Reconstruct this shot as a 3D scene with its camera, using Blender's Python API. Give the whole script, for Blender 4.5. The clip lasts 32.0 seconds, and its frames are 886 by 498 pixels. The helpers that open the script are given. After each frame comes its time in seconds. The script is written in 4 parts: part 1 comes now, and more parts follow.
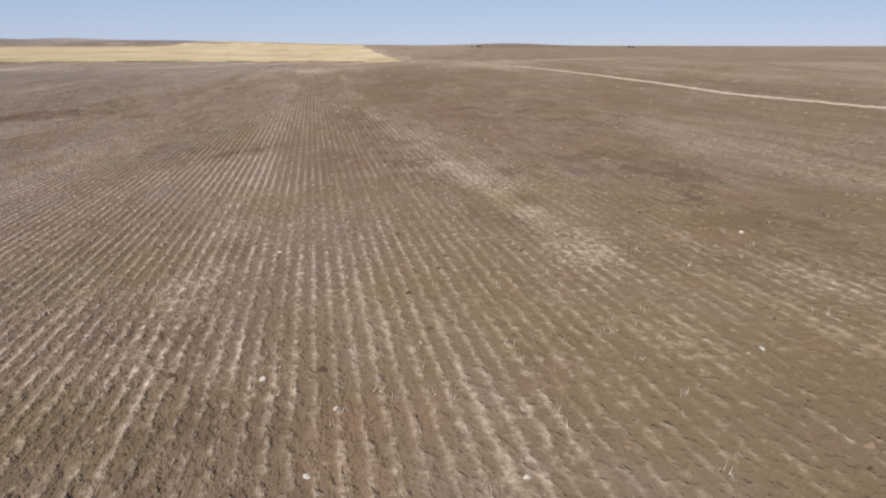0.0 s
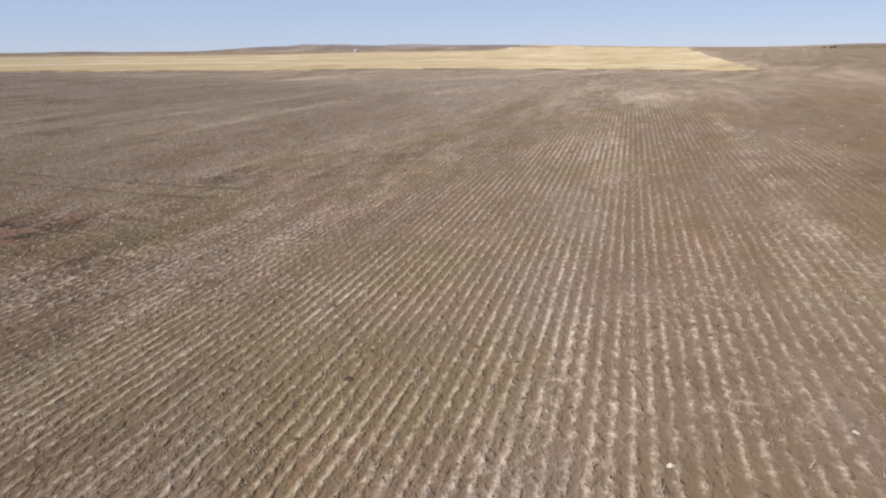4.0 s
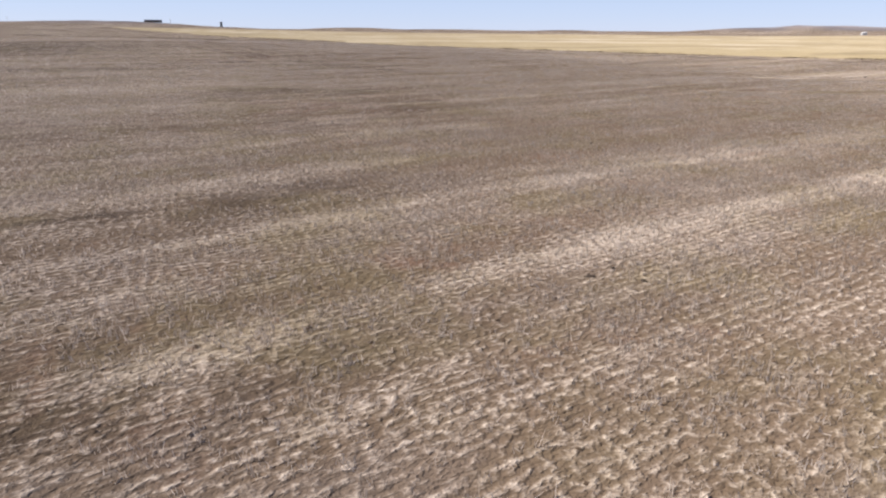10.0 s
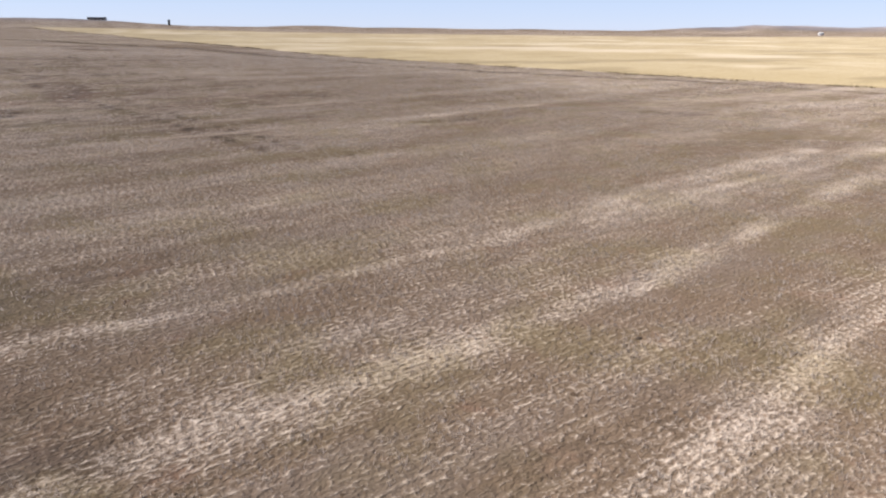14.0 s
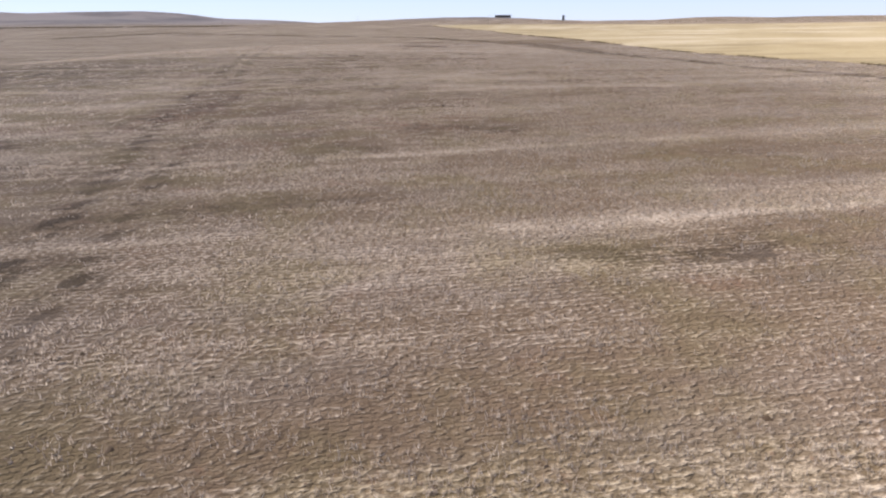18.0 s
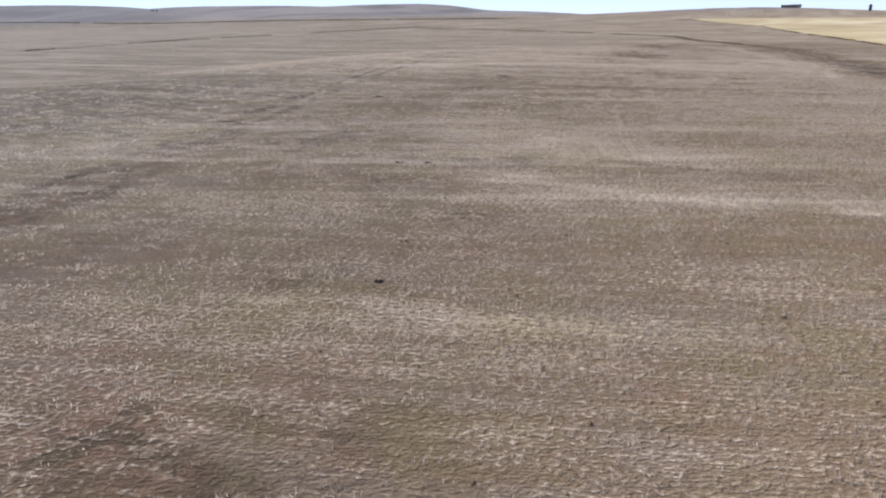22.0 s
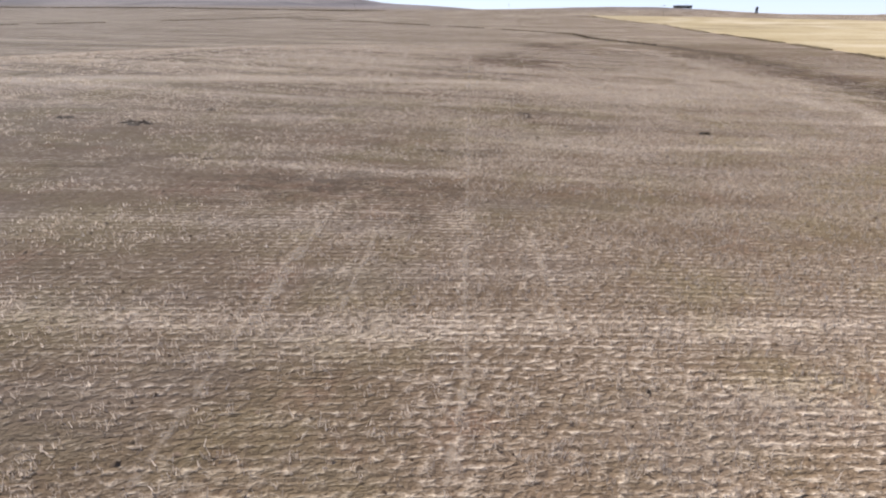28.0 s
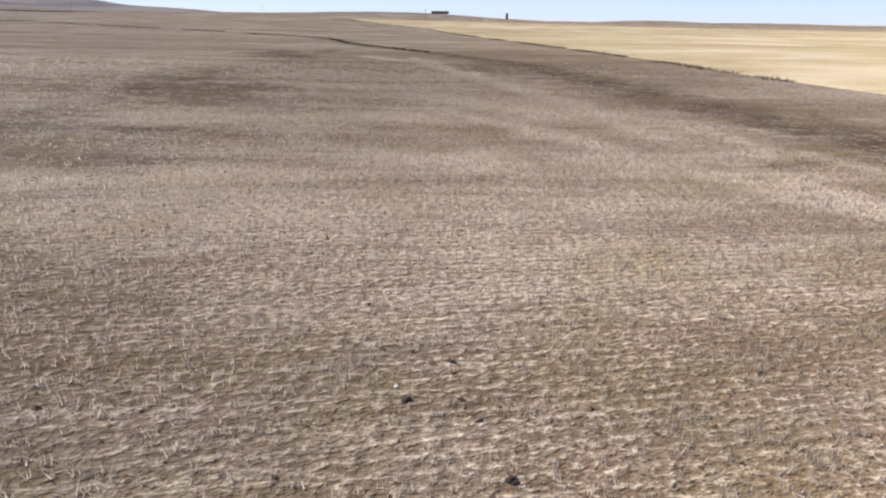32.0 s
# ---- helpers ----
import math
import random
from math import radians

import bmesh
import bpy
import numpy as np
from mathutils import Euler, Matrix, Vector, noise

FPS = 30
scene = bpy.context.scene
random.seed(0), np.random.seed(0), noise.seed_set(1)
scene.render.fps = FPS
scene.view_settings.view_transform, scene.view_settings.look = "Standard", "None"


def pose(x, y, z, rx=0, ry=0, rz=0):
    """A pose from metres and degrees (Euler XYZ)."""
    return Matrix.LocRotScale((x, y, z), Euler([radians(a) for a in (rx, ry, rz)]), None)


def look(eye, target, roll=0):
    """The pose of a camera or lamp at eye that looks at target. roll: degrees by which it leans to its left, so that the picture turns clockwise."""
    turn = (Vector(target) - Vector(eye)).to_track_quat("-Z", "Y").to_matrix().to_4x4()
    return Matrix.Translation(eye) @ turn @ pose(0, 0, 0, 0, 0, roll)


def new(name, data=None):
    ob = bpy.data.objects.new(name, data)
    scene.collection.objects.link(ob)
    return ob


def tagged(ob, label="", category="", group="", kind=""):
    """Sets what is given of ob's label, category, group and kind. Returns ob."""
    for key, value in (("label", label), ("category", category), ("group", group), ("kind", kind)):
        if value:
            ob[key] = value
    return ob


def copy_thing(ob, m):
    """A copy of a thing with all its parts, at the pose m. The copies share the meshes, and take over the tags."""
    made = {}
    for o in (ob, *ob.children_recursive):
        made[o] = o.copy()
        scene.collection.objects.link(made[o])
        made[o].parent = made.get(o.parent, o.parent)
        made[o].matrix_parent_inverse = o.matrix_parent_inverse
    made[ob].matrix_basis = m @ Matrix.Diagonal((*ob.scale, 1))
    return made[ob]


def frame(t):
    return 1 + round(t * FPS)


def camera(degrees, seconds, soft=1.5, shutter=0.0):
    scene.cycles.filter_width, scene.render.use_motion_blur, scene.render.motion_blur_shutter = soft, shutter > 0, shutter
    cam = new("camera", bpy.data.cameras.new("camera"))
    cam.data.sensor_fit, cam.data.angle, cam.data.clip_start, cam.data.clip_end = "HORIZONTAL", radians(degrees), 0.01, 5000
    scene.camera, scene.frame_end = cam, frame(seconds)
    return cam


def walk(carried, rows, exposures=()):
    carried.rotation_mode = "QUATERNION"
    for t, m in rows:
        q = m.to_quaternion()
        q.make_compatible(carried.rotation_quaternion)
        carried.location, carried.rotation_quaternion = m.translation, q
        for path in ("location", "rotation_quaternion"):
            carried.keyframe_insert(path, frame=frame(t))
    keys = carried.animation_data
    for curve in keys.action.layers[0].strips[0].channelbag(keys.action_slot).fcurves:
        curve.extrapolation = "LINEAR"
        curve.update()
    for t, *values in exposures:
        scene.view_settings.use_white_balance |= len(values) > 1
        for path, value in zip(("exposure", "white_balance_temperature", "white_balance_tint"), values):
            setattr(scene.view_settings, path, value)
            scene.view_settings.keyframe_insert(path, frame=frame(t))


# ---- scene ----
# ---- camera: a drone low over a harvested field ----
cam = camera(67.94, 32.0, soft=2.2)
PATH = [  # seconds, x, y, z, yaw, pitch, roll
    (0.0, 0.00, 0.00, 6.68, -86.34, -17.19, -0.12),
    (0.5, 6.31, 2.92, 7.02, -89.49, -17.15, -0.16),
    (1.0, 12.05, 5.33, 7.18, -89.65, -17.14, -0.23),
    (1.5, 17.64, 7.17, 7.30, -89.67, -17.05, -0.26),
    (2.0, 23.18, 8.58, 7.35, -89.23, -16.94, -0.24),
    (2.5, 28.73, 9.82, 7.37, -87.00, -16.90, -0.08),
    (3.0, 34.41, 10.80, 7.33, -81.59, -16.84, 0.21),
    (3.5, 40.01, 11.97, 7.24, -76.33, -16.78, 0.54),
    (5.5, 59.77, 20.53, 6.60, -5.24, -17.82, -0.09),
    (6.0, 63.48, 23.54, 6.47, -5.93, -17.78, -0.20),
    (6.5, 66.77, 27.00, 6.17, -6.55, -17.75, -0.18),
    (7.0, 70.52, 31.03, 5.82, -6.16, -17.85, -0.21),
    (7.5, 73.55, 35.52, 5.39, -6.11, -17.99, -0.23),
    (8.0, 76.35, 40.57, 5.13, -7.05, -18.11, -0.15),
    (8.5, 78.96, 46.17, 5.11, -12.46, -18.27, -0.08),
    (9.0, 81.30, 51.79, 5.24, -18.20, -18.43, -0.11),
    (9.5, 83.92, 57.80, 5.57, -19.83, -18.49, -0.26),
    (10.0, 86.66, 63.81, 6.13, -21.85, -18.38, -0.38),
    (10.5, 89.35, 69.94, 6.74, -24.90, -18.41, -0.38),
    (11.0, 92.23, 75.88, 7.48, -27.29, -18.42, -0.41),
    (11.5, 95.18, 81.52, 8.22, -27.22, -18.31, -0.56),
    (12.0, 98.24, 86.99, 9.03, -27.13, -18.39, -0.66),
    (12.5, 101.40, 92.24, 9.73, -27.06, -18.41, -0.69),
    (13.0, 104.68, 97.38, 10.03, -27.05, -18.53, -0.67),
    (13.5, 107.92, 102.14, 9.88, -26.99, -18.58, -0.74),
    (14.0, 111.17, 106.74, 9.65, -24.90, -18.53, -0.59),
    (14.5, 114.67, 111.33, 9.42, -20.38, -18.63, -0.40),
    (16.5, 128.30, 131.92, 8.90, -6.53, -18.90, 0.30),
    (17.0, 131.79, 137.71, 8.73, 1.72, -18.84, 0.74),
    (17.5, 134.68, 143.13, 8.71, 6.99, -18.91, 1.00),
    (18.0, 137.16, 148.43, 8.47, 7.27, -18.92, 0.97),
    (18.5, 139.31, 153.67, 8.17, 9.83, -18.91, 1.10),
    (19.0, 141.10, 159.06, 8.09, 18.24, -18.89, 1.42),
    (19.5, 142.37, 164.84, 8.72, 28.23, -18.92, 1.67),
    (20.0, 143.24, 171.07, 9.89, 28.87, -18.96, 1.61),
    (20.5, 143.76, 177.14, 10.87, 28.92, -18.92, 1.58),
    (21.0, 143.88, 182.89, 11.33, 28.88, -19.06, 1.38),
    (21.5, 143.82, 188.37, 11.32, 28.92, -19.17, 1.24),
    (22.0, 143.67, 193.87, 11.09, 29.04, -19.27, 1.09),
    (22.5, 143.39, 199.43, 10.69, 29.10, -19.33, 0.96),
    (23.0, 142.91, 205.02, 10.26, 29.13, -19.39, 0.77),
    (23.5, 142.24, 210.76, 9.82, 29.33, -19.52, 0.57),
    (24.0, 141.31, 216.37, 9.41, 29.16, -19.52, 0.52),
    (24.5, 140.41, 222.07, 9.17, 29.34, -19.63, 0.47),
    (25.0, 139.30, 227.79, 8.94, 29.32, -19.64, 0.46),
    (25.5, 138.13, 233.40, 8.88, 29.37, -19.63, 0.44),
    (27.5, 132.99, 256.93, 8.79, 25.00, -19.93, -0.18),
    (28.0, 131.59, 262.89, 8.77, 21.20, -19.78, -0.28),
    (28.5, 130.17, 268.81, 8.75, 18.26, -19.68, -0.42),
    (29.0, 128.90, 274.80, 8.79, 15.30, -19.59, -0.46),
    (29.5, 127.67, 280.96, 8.82, 11.85, -19.50, -0.58),
    (30.0, 126.63, 287.02, 8.69, 7.05, -19.44, -0.66),
    (30.5, 125.93, 293.18, 8.34, 5.69, -19.48, -0.62),
    (31.0, 125.60, 299.10, 8.04, 5.72, -19.44, -0.57),
    (31.5, 125.49, 305.07, 7.63, 3.87, -19.26, -0.67),
    (32.0, 125.74, 310.91, 7.33, 1.94, -19.21, -0.79),
]
EXPOSURES = [(0.0, 0.15, 6600, 11), (3.5, 0.2, 6620, 11), (6.0, 0.76, 6900, 15), (7.0, 0.73, 6800, 16), (8.0, 0.79, 6770, 16), (9.0, 0.67, 6700, 15), (11.0, 0.55, 6660, 13), (13.0, 0.58, 6660, 13), (17.0, 0.84, 6760, 13),
             (19.0, 0.88, 6780, 14), (20.0, 0.97, 6660, 12), (21.2, 0.96, 6440, 10), (23.0, 0.99, 6340, 8), (25.5, 1.03, 6280, 7), (28.0, 0.98, 6740, 11), (30.0, 0.88, 6720, 11), (32.0, 0.8, 6700, 11)]
walk(cam, [(t, pose(x, y, z, 90 + p, r, w)) for t, x, y, z, w, p, r in PATH], EXPOSURES)

# ---- sky and sun ----
SUN_AZ, SUN_EL = radians(-72), radians(43)   # azimuth from +y towards +x
world = bpy.data.worlds.new("sky")
scene.world = world
world.use_nodes = True
wn = world.node_tree
sky = wn.nodes.new("ShaderNodeTexSky")
sky.sky_type, sky.sun_disc = "NISHITA", False
sky.sun_elevation, sky.sun_rotation = SUN_EL, SUN_AZ
sky.altitude, sky.air_density, sky.dust_density, sky.ozone_density = 3000, 1.0, 0.0, 2.5
tint = wn.nodes.new("ShaderNodeMix")
tint.data_type, tint.blend_type = "RGBA", "MULTIPLY"
tint.inputs[0].default_value, tint.inputs[7].default_value = 1.0, (1.06, 0.95, 1.06, 1)
haze = wn.nodes.new("ShaderNodeMix")
haze.data_type = "RGBA"
haze.inputs[7].default_value = (5.95, 7.7, 10.7, 1)
up = wn.nodes.new("ShaderNodeSeparateXYZ")
wn.links.new(wn.nodes.new("ShaderNodeTexCoord").outputs["Generated"], up.inputs[0])
thin = wn.nodes.new("ShaderNodeMapRange")   # pale haze near the horizon, clear deep sky above
thin.interpolation_type = "SMOOTHSTEP"
for i, v in enumerate((0.0, 0.5, 0.68, 0.04)):
    thin.inputs[i + 1].default_value = v
wn.links.new(up.outputs[2], thin.inputs[0])
wn.links.new(thin.outputs[0], haze.inputs[0])
wn.links.new(sky.outputs[0], tint.inputs[6])
wn.links.new(tint.outputs[2], haze.inputs[6])
wn.links.new(haze.outputs[2], wn.nodes["Background"].inputs[0])
wn.nodes["Background"].inputs[1].default_value = 0.066
sun = new("sun", bpy.data.lights.new("sun", "SUN"))
sun.data.energy, sun.data.angle, sun.data.color = 5.0, radians(0.53), (1.0, 0.958, 0.912)
sun_from = Vector((math.sin(SUN_AZ) * math.cos(SUN_EL), math.cos(SUN_AZ) * math.cos(SUN_EL), math.sin(SUN_EL)))
sun.matrix_world = look(sun_from * 200, (0, 0, 0))


# ---- material helpers ----
class Nodes:
    """Short hand for building a node material."""

    def __init__(self, name, rough=0.9, spec=0.2):
        self.mat = bpy.data.materials.new(name)
        self.mat.use_nodes = True
        self.t = self.mat.node_tree
        self.bsdf = self.t.nodes["Principled BSDF"]
        self.bsdf.inputs["Roughness"].default_value = rough
        self.bsdf.inputs["Specular IOR Level"].default_value = spec
        self.bsdf.inputs["Diffuse Roughness"].default_value = 0.7 if rough > 0.8 else 0.2

    def put(self, socket, v):
        if isinstance(v, bpy.types.NodeSocket):
            self.t.links.new(v, socket)
        elif isinstance(v, (tuple, list)) and len(v) == 3 and socket.type == "RGBA":
            socket.default_value = (*v, 1)
        else:
            socket.default_value = v

    def math(self, op, a, b=0.5, clamp=False):
        n = self.t.nodes.new("ShaderNodeMath")
        n.operation, n.use_clamp = op, clamp
        self.put(n.inputs[0], a), self.put(n.inputs[1], b)
        return n.outputs[0]

    def attr(self, name):
        n = self.t.nodes.new("ShaderNodeAttribute")
        n.attribute_name = name
        return n.outputs["Fac"]

    def position(self):
        return self.t.nodes.new("ShaderNodeNewGeometry").outputs["Position"]

    def island(self):
        return self.t.nodes.new("ShaderNodeNewGeometry").outputs["Random Per Island"]

    def chance(self):
        return self.t.nodes.new("ShaderNodeObjectInfo").outputs["Random"]

    def local(self):
        return self.t.nodes.new("ShaderNodeTexCoord").outputs["Object"]

    def combine(self, x, y, z=0.0):
        n = self.t.nodes.new("ShaderNodeCombineXYZ")
        self.put(n.inputs[0], x), self.put(n.inputs[1], y), self.put(n.inputs[2], z)
        return n.outputs[0]

    def scaled(self, v, s):
        n = self.t.nodes.new("ShaderNodeVectorMath")
        n.operation = "MULTIPLY"
        self.put(n.inputs[0], v)
        n.inputs[1].default_value = s
        return n.outputs[0]

    def noise(self, v, scale=1.0, detail=3.0, rough=0.55):
        n = self.t.nodes.new("ShaderNodeTexNoise")
        self.put(n.inputs["Vector"], v)
        n.inputs["Scale"].default_value, n.inputs["Detail"].default_value = scale, detail
        n.inputs["Roughness"].default_value = rough
        return n.outputs["Fac"]

    def cells(self, v, jitter):
        """Distance to the nearest edge of a net of cells."""
        n = self.t.nodes.new("ShaderNodeTexVoronoi")
        n.voronoi_dimensions, n.feature = "2D", "DISTANCE_TO_EDGE"
        self.put(n.inputs["Vector"], v)
        n.inputs["Scale"].default_value, n.inputs["Randomness"].default_value = 1.0, jitter
        return n.outputs["Distance"]

    def span(self, v, lo, hi, a=0.0, b=1.0):
        n = self.t.nodes.new("ShaderNodeMapRange")
        n.interpolation_type = "SMOOTHSTEP"
        self.put(n.inputs[0], v)
        for i, q in zip((1, 2, 3, 4), (lo, hi, a, b)):
            n.inputs[i].default_value = q
        return n.outputs[0]

    def mix(self, f, a, b):
        n = self.t.nodes.new("ShaderNodeMix")
        n.data_type = "RGBA"
        self.put(n.inputs[0], f), self.put(n.inputs[6], a), self.put(n.inputs[7], b)
        return n.outputs[2]

    def colour(self, v):
        self.put(self.bsdf.inputs["Base Color"], v)

    def bump(self, h, strength=0.5, distance=0.05):
        n = self.t.nodes.new("ShaderNodeBump")
        n.inputs["Strength"].default_value, n.inputs["Distance"].default_value = strength, distance
        self.put(n.inputs["Height"], h)
        self.t.links.new(n.outputs[0], self.bsdf.inputs["Normal"])


SOIL, SOIL_PALE, SOIL_RED, SOIL_DARK = (0.117, 0.081, 0.052), (0.184, 0.134, 0.094), (0.187, 0.111, 0.076), (0.055, 0.038, 0.025)
STRAW, STRAW_PALE, OLIVE = (0.360, 0.290, 0.225), (0.54, 0.458, 0.375), (0.28, 0.225, 0.125)


def ground_material():
    k = Nodes("stubble_field_soil", 0.95, 0.1)
    pos = k.position()
    row = k.combine(k.attr("along"), k.attr("across"))
    fine = k.noise(k.scaled(row, (4.6, 7.5, 1)), 1.0, 3.0, 0.6)
    clumps = k.noise(pos, 2.3, 3.0, 0.6)
    streak = k.noise(k.scaled(row, (0.22, 1.3, 1)), 1.0, 3.0)
    wide = k.noise(k.scaled(row, (0.05, 0.20, 1)), 1.0, 4.0, 0.6)
    wobble = k.math("MULTIPLY", clumps, 1.1)
    ragged = k.math("ADD", k.math("SUBTRACT", clumps, 0.5), k.math("SUBTRACT", k.noise(pos, 0.5, 4.0, 0.65), 0.5))
    ragged = k.math("ADD", ragged, k.math("SUBTRACT", k.noise(k.scaled(row, (0.45, 2.2, 1)), 1.0, 4.0, 0.6), 0.5))
    bare = k.attr("dark")
    bare = k.math("MULTIPLY", bare, k.span(k.math("ADD", k.math("MULTIPLY", ragged, 4.2), bare), 0.12, 0.95))
    lined = k.math("MULTIPLY", k.attr("lined"), k.span(k.noise(pos, 0.25, 2.0), 0.3, 0.65, 0.45, 1.3))
    drill = k.math("SINE", k.math("ADD", k.math("MULTIPLY", k.attr("row"), 2 * math.pi), wobble))
    drill = k.math("POWER", k.math("ADD", k.math("MULTIPLY", drill, 0.5), 0.5), 1.8)
    drill = k.math("SUBTRACT", k.math("MULTIPLY", drill, 2.2), 0.85)
    straw = k.math("MULTIPLY", drill, lined)
    # crusted soil between the rows: dark plates in a net of pale straw
    plates = k.math("ADD", k.math("MULTIPLY", k.math("SUBTRACT", k.noise(pos, 9.0, 3.0, 0.6), 0.5), 0.45), k.cells(k.combine(k.math("ADD", k.math("MULTIPLY", k.attr("along"), 2.4), k.math("MULTIPLY", k.noise(pos, 1.3, 3.0), 1.6)),
                               k.math("ADD", k.attr("row"), k.math("MULTIPLY", k.noise(pos, 0.9, 3.0), 0.7))), 0.6))
    net = k.math("SUBTRACT", k.span(plates, 0.02, 0.30, 0.72, 0.0), 0.32)
    net = k.math("MULTIPLY", net, k.attr("crust"))
    straw = k.math("ADD", straw, net)
    grit = k.noise(pos, 14.0, 2.0, 0.6)
    grain = 0.0
    for v, gain in ((fine, 1.95), (grit, 1.1), (k.noise(k.scaled(row, (0.012, 0.075, 1)), 1.0, 3.0, 0.55), 0.9), (clumps, 0.95), (streak, 1.0), (wide, 0.9), (k.attr("band"), 0.55)):
        grain = k.math("ADD", grain, k.math("MULTIPLY", k.math("SUBTRACT", v, 0.5), gain))
    straw = k.math("ADD", straw, k.math("MULTIPLY", grain, k.attr("rough")))
    straw = k.math("ADD", straw, k.math("SUBTRACT", k.math("MULTIPLY", k.attr("loose"), 0.24), 0.25))
    straw = k.math("ADD", straw, k.math("MULTIPLY", k.attr("light"), 0.66))
    straw = k.math("SUBTRACT", straw, k.math("MULTIPLY", bare, 0.42))
    straw = k.span(straw, -0.40, 0.62)
    soil = k.mix(k.noise(pos, 0.6, 4.0), SOIL, SOIL_PALE)
    soil = k.mix(k.math("MULTIPLY", bare, 0.95, True), soil, SOIL_DARK)
    soil = k.mix(k.math("MULTIPLY", k.attr("red"), k.span(k.noise(pos, 0.8, 5.0, 0.65), 0.42, 0.62), True), soil, SOIL_RED)
    cover = k.mix(k.span(fine, 0.35, 0.7), STRAW, STRAW_PALE)
    hue = k.noise(pos, 0.16, 4.0, 0.6)
    cover = k.mix(k.span(hue, 0.44, 0.64, 0.0, 0.5), cover, OLIVE)
    soil = k.mix(k.span(hue, 0.44, 0.64, 0.0, 0.6), soil, (0.142, 0.110, 0.060))
    soil = k.mix(k.span(k.noise(pos, 0.33, 4.0, 0.65), 0.56, 0.74, 0.0, 0.55), soil, SOIL_RED)
    grey = k.span(k.noise(k.scaled(row, (0.11, 0.26, 1)), 1.0, 3.0, 0.6), 0.48, 0.66)   # weathered, ashen stretches
    soil = k.mix(k.math("MULTIPLY", grey, 0.4), soil, (0.172, 0.136, 0.112))
    cover = k.mix(k.math("MULTIPLY", grey, 0.4), cover, (0.42, 0.355, 0.30))
    # brush of the far hills, with bluish distance haze painted into its colour
    hazy_sage = k.mix(k.span(k.noise(k.scaled(pos, (1, 0.5, 3)), 0.0035, 6.0, 0.6), 0.40, 0.60), (0.13, 0.120, 0.130), (0.27, 0.238, 0.232))
    hazy_sage = k.mix(k.math("MULTIPLY", bare, 0.8, True), hazy_sage, (0.125, 0.125, 0.145))
    k.colour(k.mix(k.attr("hazy_sage"), k.mix(straw, soil, cover), hazy_sage))
    relief = k.math("ADD", k.math("MULTIPLY", k.math("ADD", k.math("MULTIPLY", drill, lined), net), 0.35), k.math("ADD", k.math("MULTIPLY", fine, 1.2), clumps))
    k.bump(relief, 0.9, 0.15)
    return k.mat


def grass_material():
    k = Nodes("dry_yellow_grass", 0.95, 0.1)
    pos = k.position()
    far = k.noise(k.scaled(pos, (0.02, 0.008, 1)), 1.0, 5.0, 0.6)
    near = k.noise(pos, 1.3, 5.0, 0.7)
    c = k.mix(k.span(far, 0.3, 0.7), (0.42, 0.338, 0.205), (0.51, 0.425, 0.29))
    c = k.mix(k.span(near, 0.25, 0.7), (0.34, 0.272, 0.148), c)
    c = k.mix(k.span(k.noise(k.scaled(pos, (0.035, 0.035, 1)), 1.0, 5.0, 0.65), 0.50, 0.62, 0.0, 0.7), c, (0.33, 0.26, 0.145))
    c = k.mix(k.span(k.noise(pos, 0.011, 4.0, 0.6), 0.50, 0.62, 0.0, 0.7), c, (0.55, 0.468, 0.345))
    streaks = k.span(k.noise(k.scaled(pos, (0.012, 0.05, 1)), 1.0, 3.0), 0.53, 0.63)
    c = k.mix(k.math("MULTIPLY", streaks, 0.65), c, (0.24, 0.19, 0.11))
    k.colour(c)
    k.bump(near, 0.8, 0.25)
    return k.mat


def track_material(name, a, b, cut, strong):
    """A broken wheel mark: bare soil or flattened straw, worn away at its edges."""
    k = Nodes(name, 0.95, 0.1)
    pos = k.position()
    n = k.noise(pos, 2.2, 4.0, 0.65)
    k.colour(k.mix(k.noise(pos, 6.0, 3.0), a, b))
    k.bump(n, 0.6, 0.05)
    clear = k.t.nodes.new("ShaderNodeBsdfTransparent")
    m = k.t.nodes.new("ShaderNodeMixShader")
    edge = k.attr("edge")
    k.put(m.inputs[0], k.span(k.math("ADD", n, k.math("MULTIPLY", edge, 0.45)), cut, cut + 0.22, 0.0, strong))
    k.t.links.new(clear.outputs[0], m.inputs[1])
    k.t.links.new(k.bsdf.outputs[0], m.inputs[2])
    k.t.links.new(m.outputs[0], k.t.nodes["Material Output"].inputs[0])
    return k.mat


def blades_material(name, low, mid, high, through_=0.0):
    """Many small pieces of differing colour; through_: the share of light that passes thin straw."""
    k = Nodes(name, 0.85, 0.2)
    r = k.island()
    c = k.mix(k.span(r, 0.0, 0.55), low, mid)
    c = k.mix(k.span(r, 0.55, 1.0), c, high)
    k.colour(c)
    if through_:
        glow = k.t.nodes.new("ShaderNodeBsdfTranslucent")
        k.put(glow.inputs[0], c)
        m = k.t.nodes.new("ShaderNodeMixShader")
        m.inputs[0].default_value = through_
        k.t.links.new(k.bsdf.outputs[0], m.inputs[1])
        k.t.links.new(glow.outputs[0], m.inputs[2])
        k.t.links.new(m.outputs[0], k.t.nodes["Material Output"].inputs[0])
    return k.mat


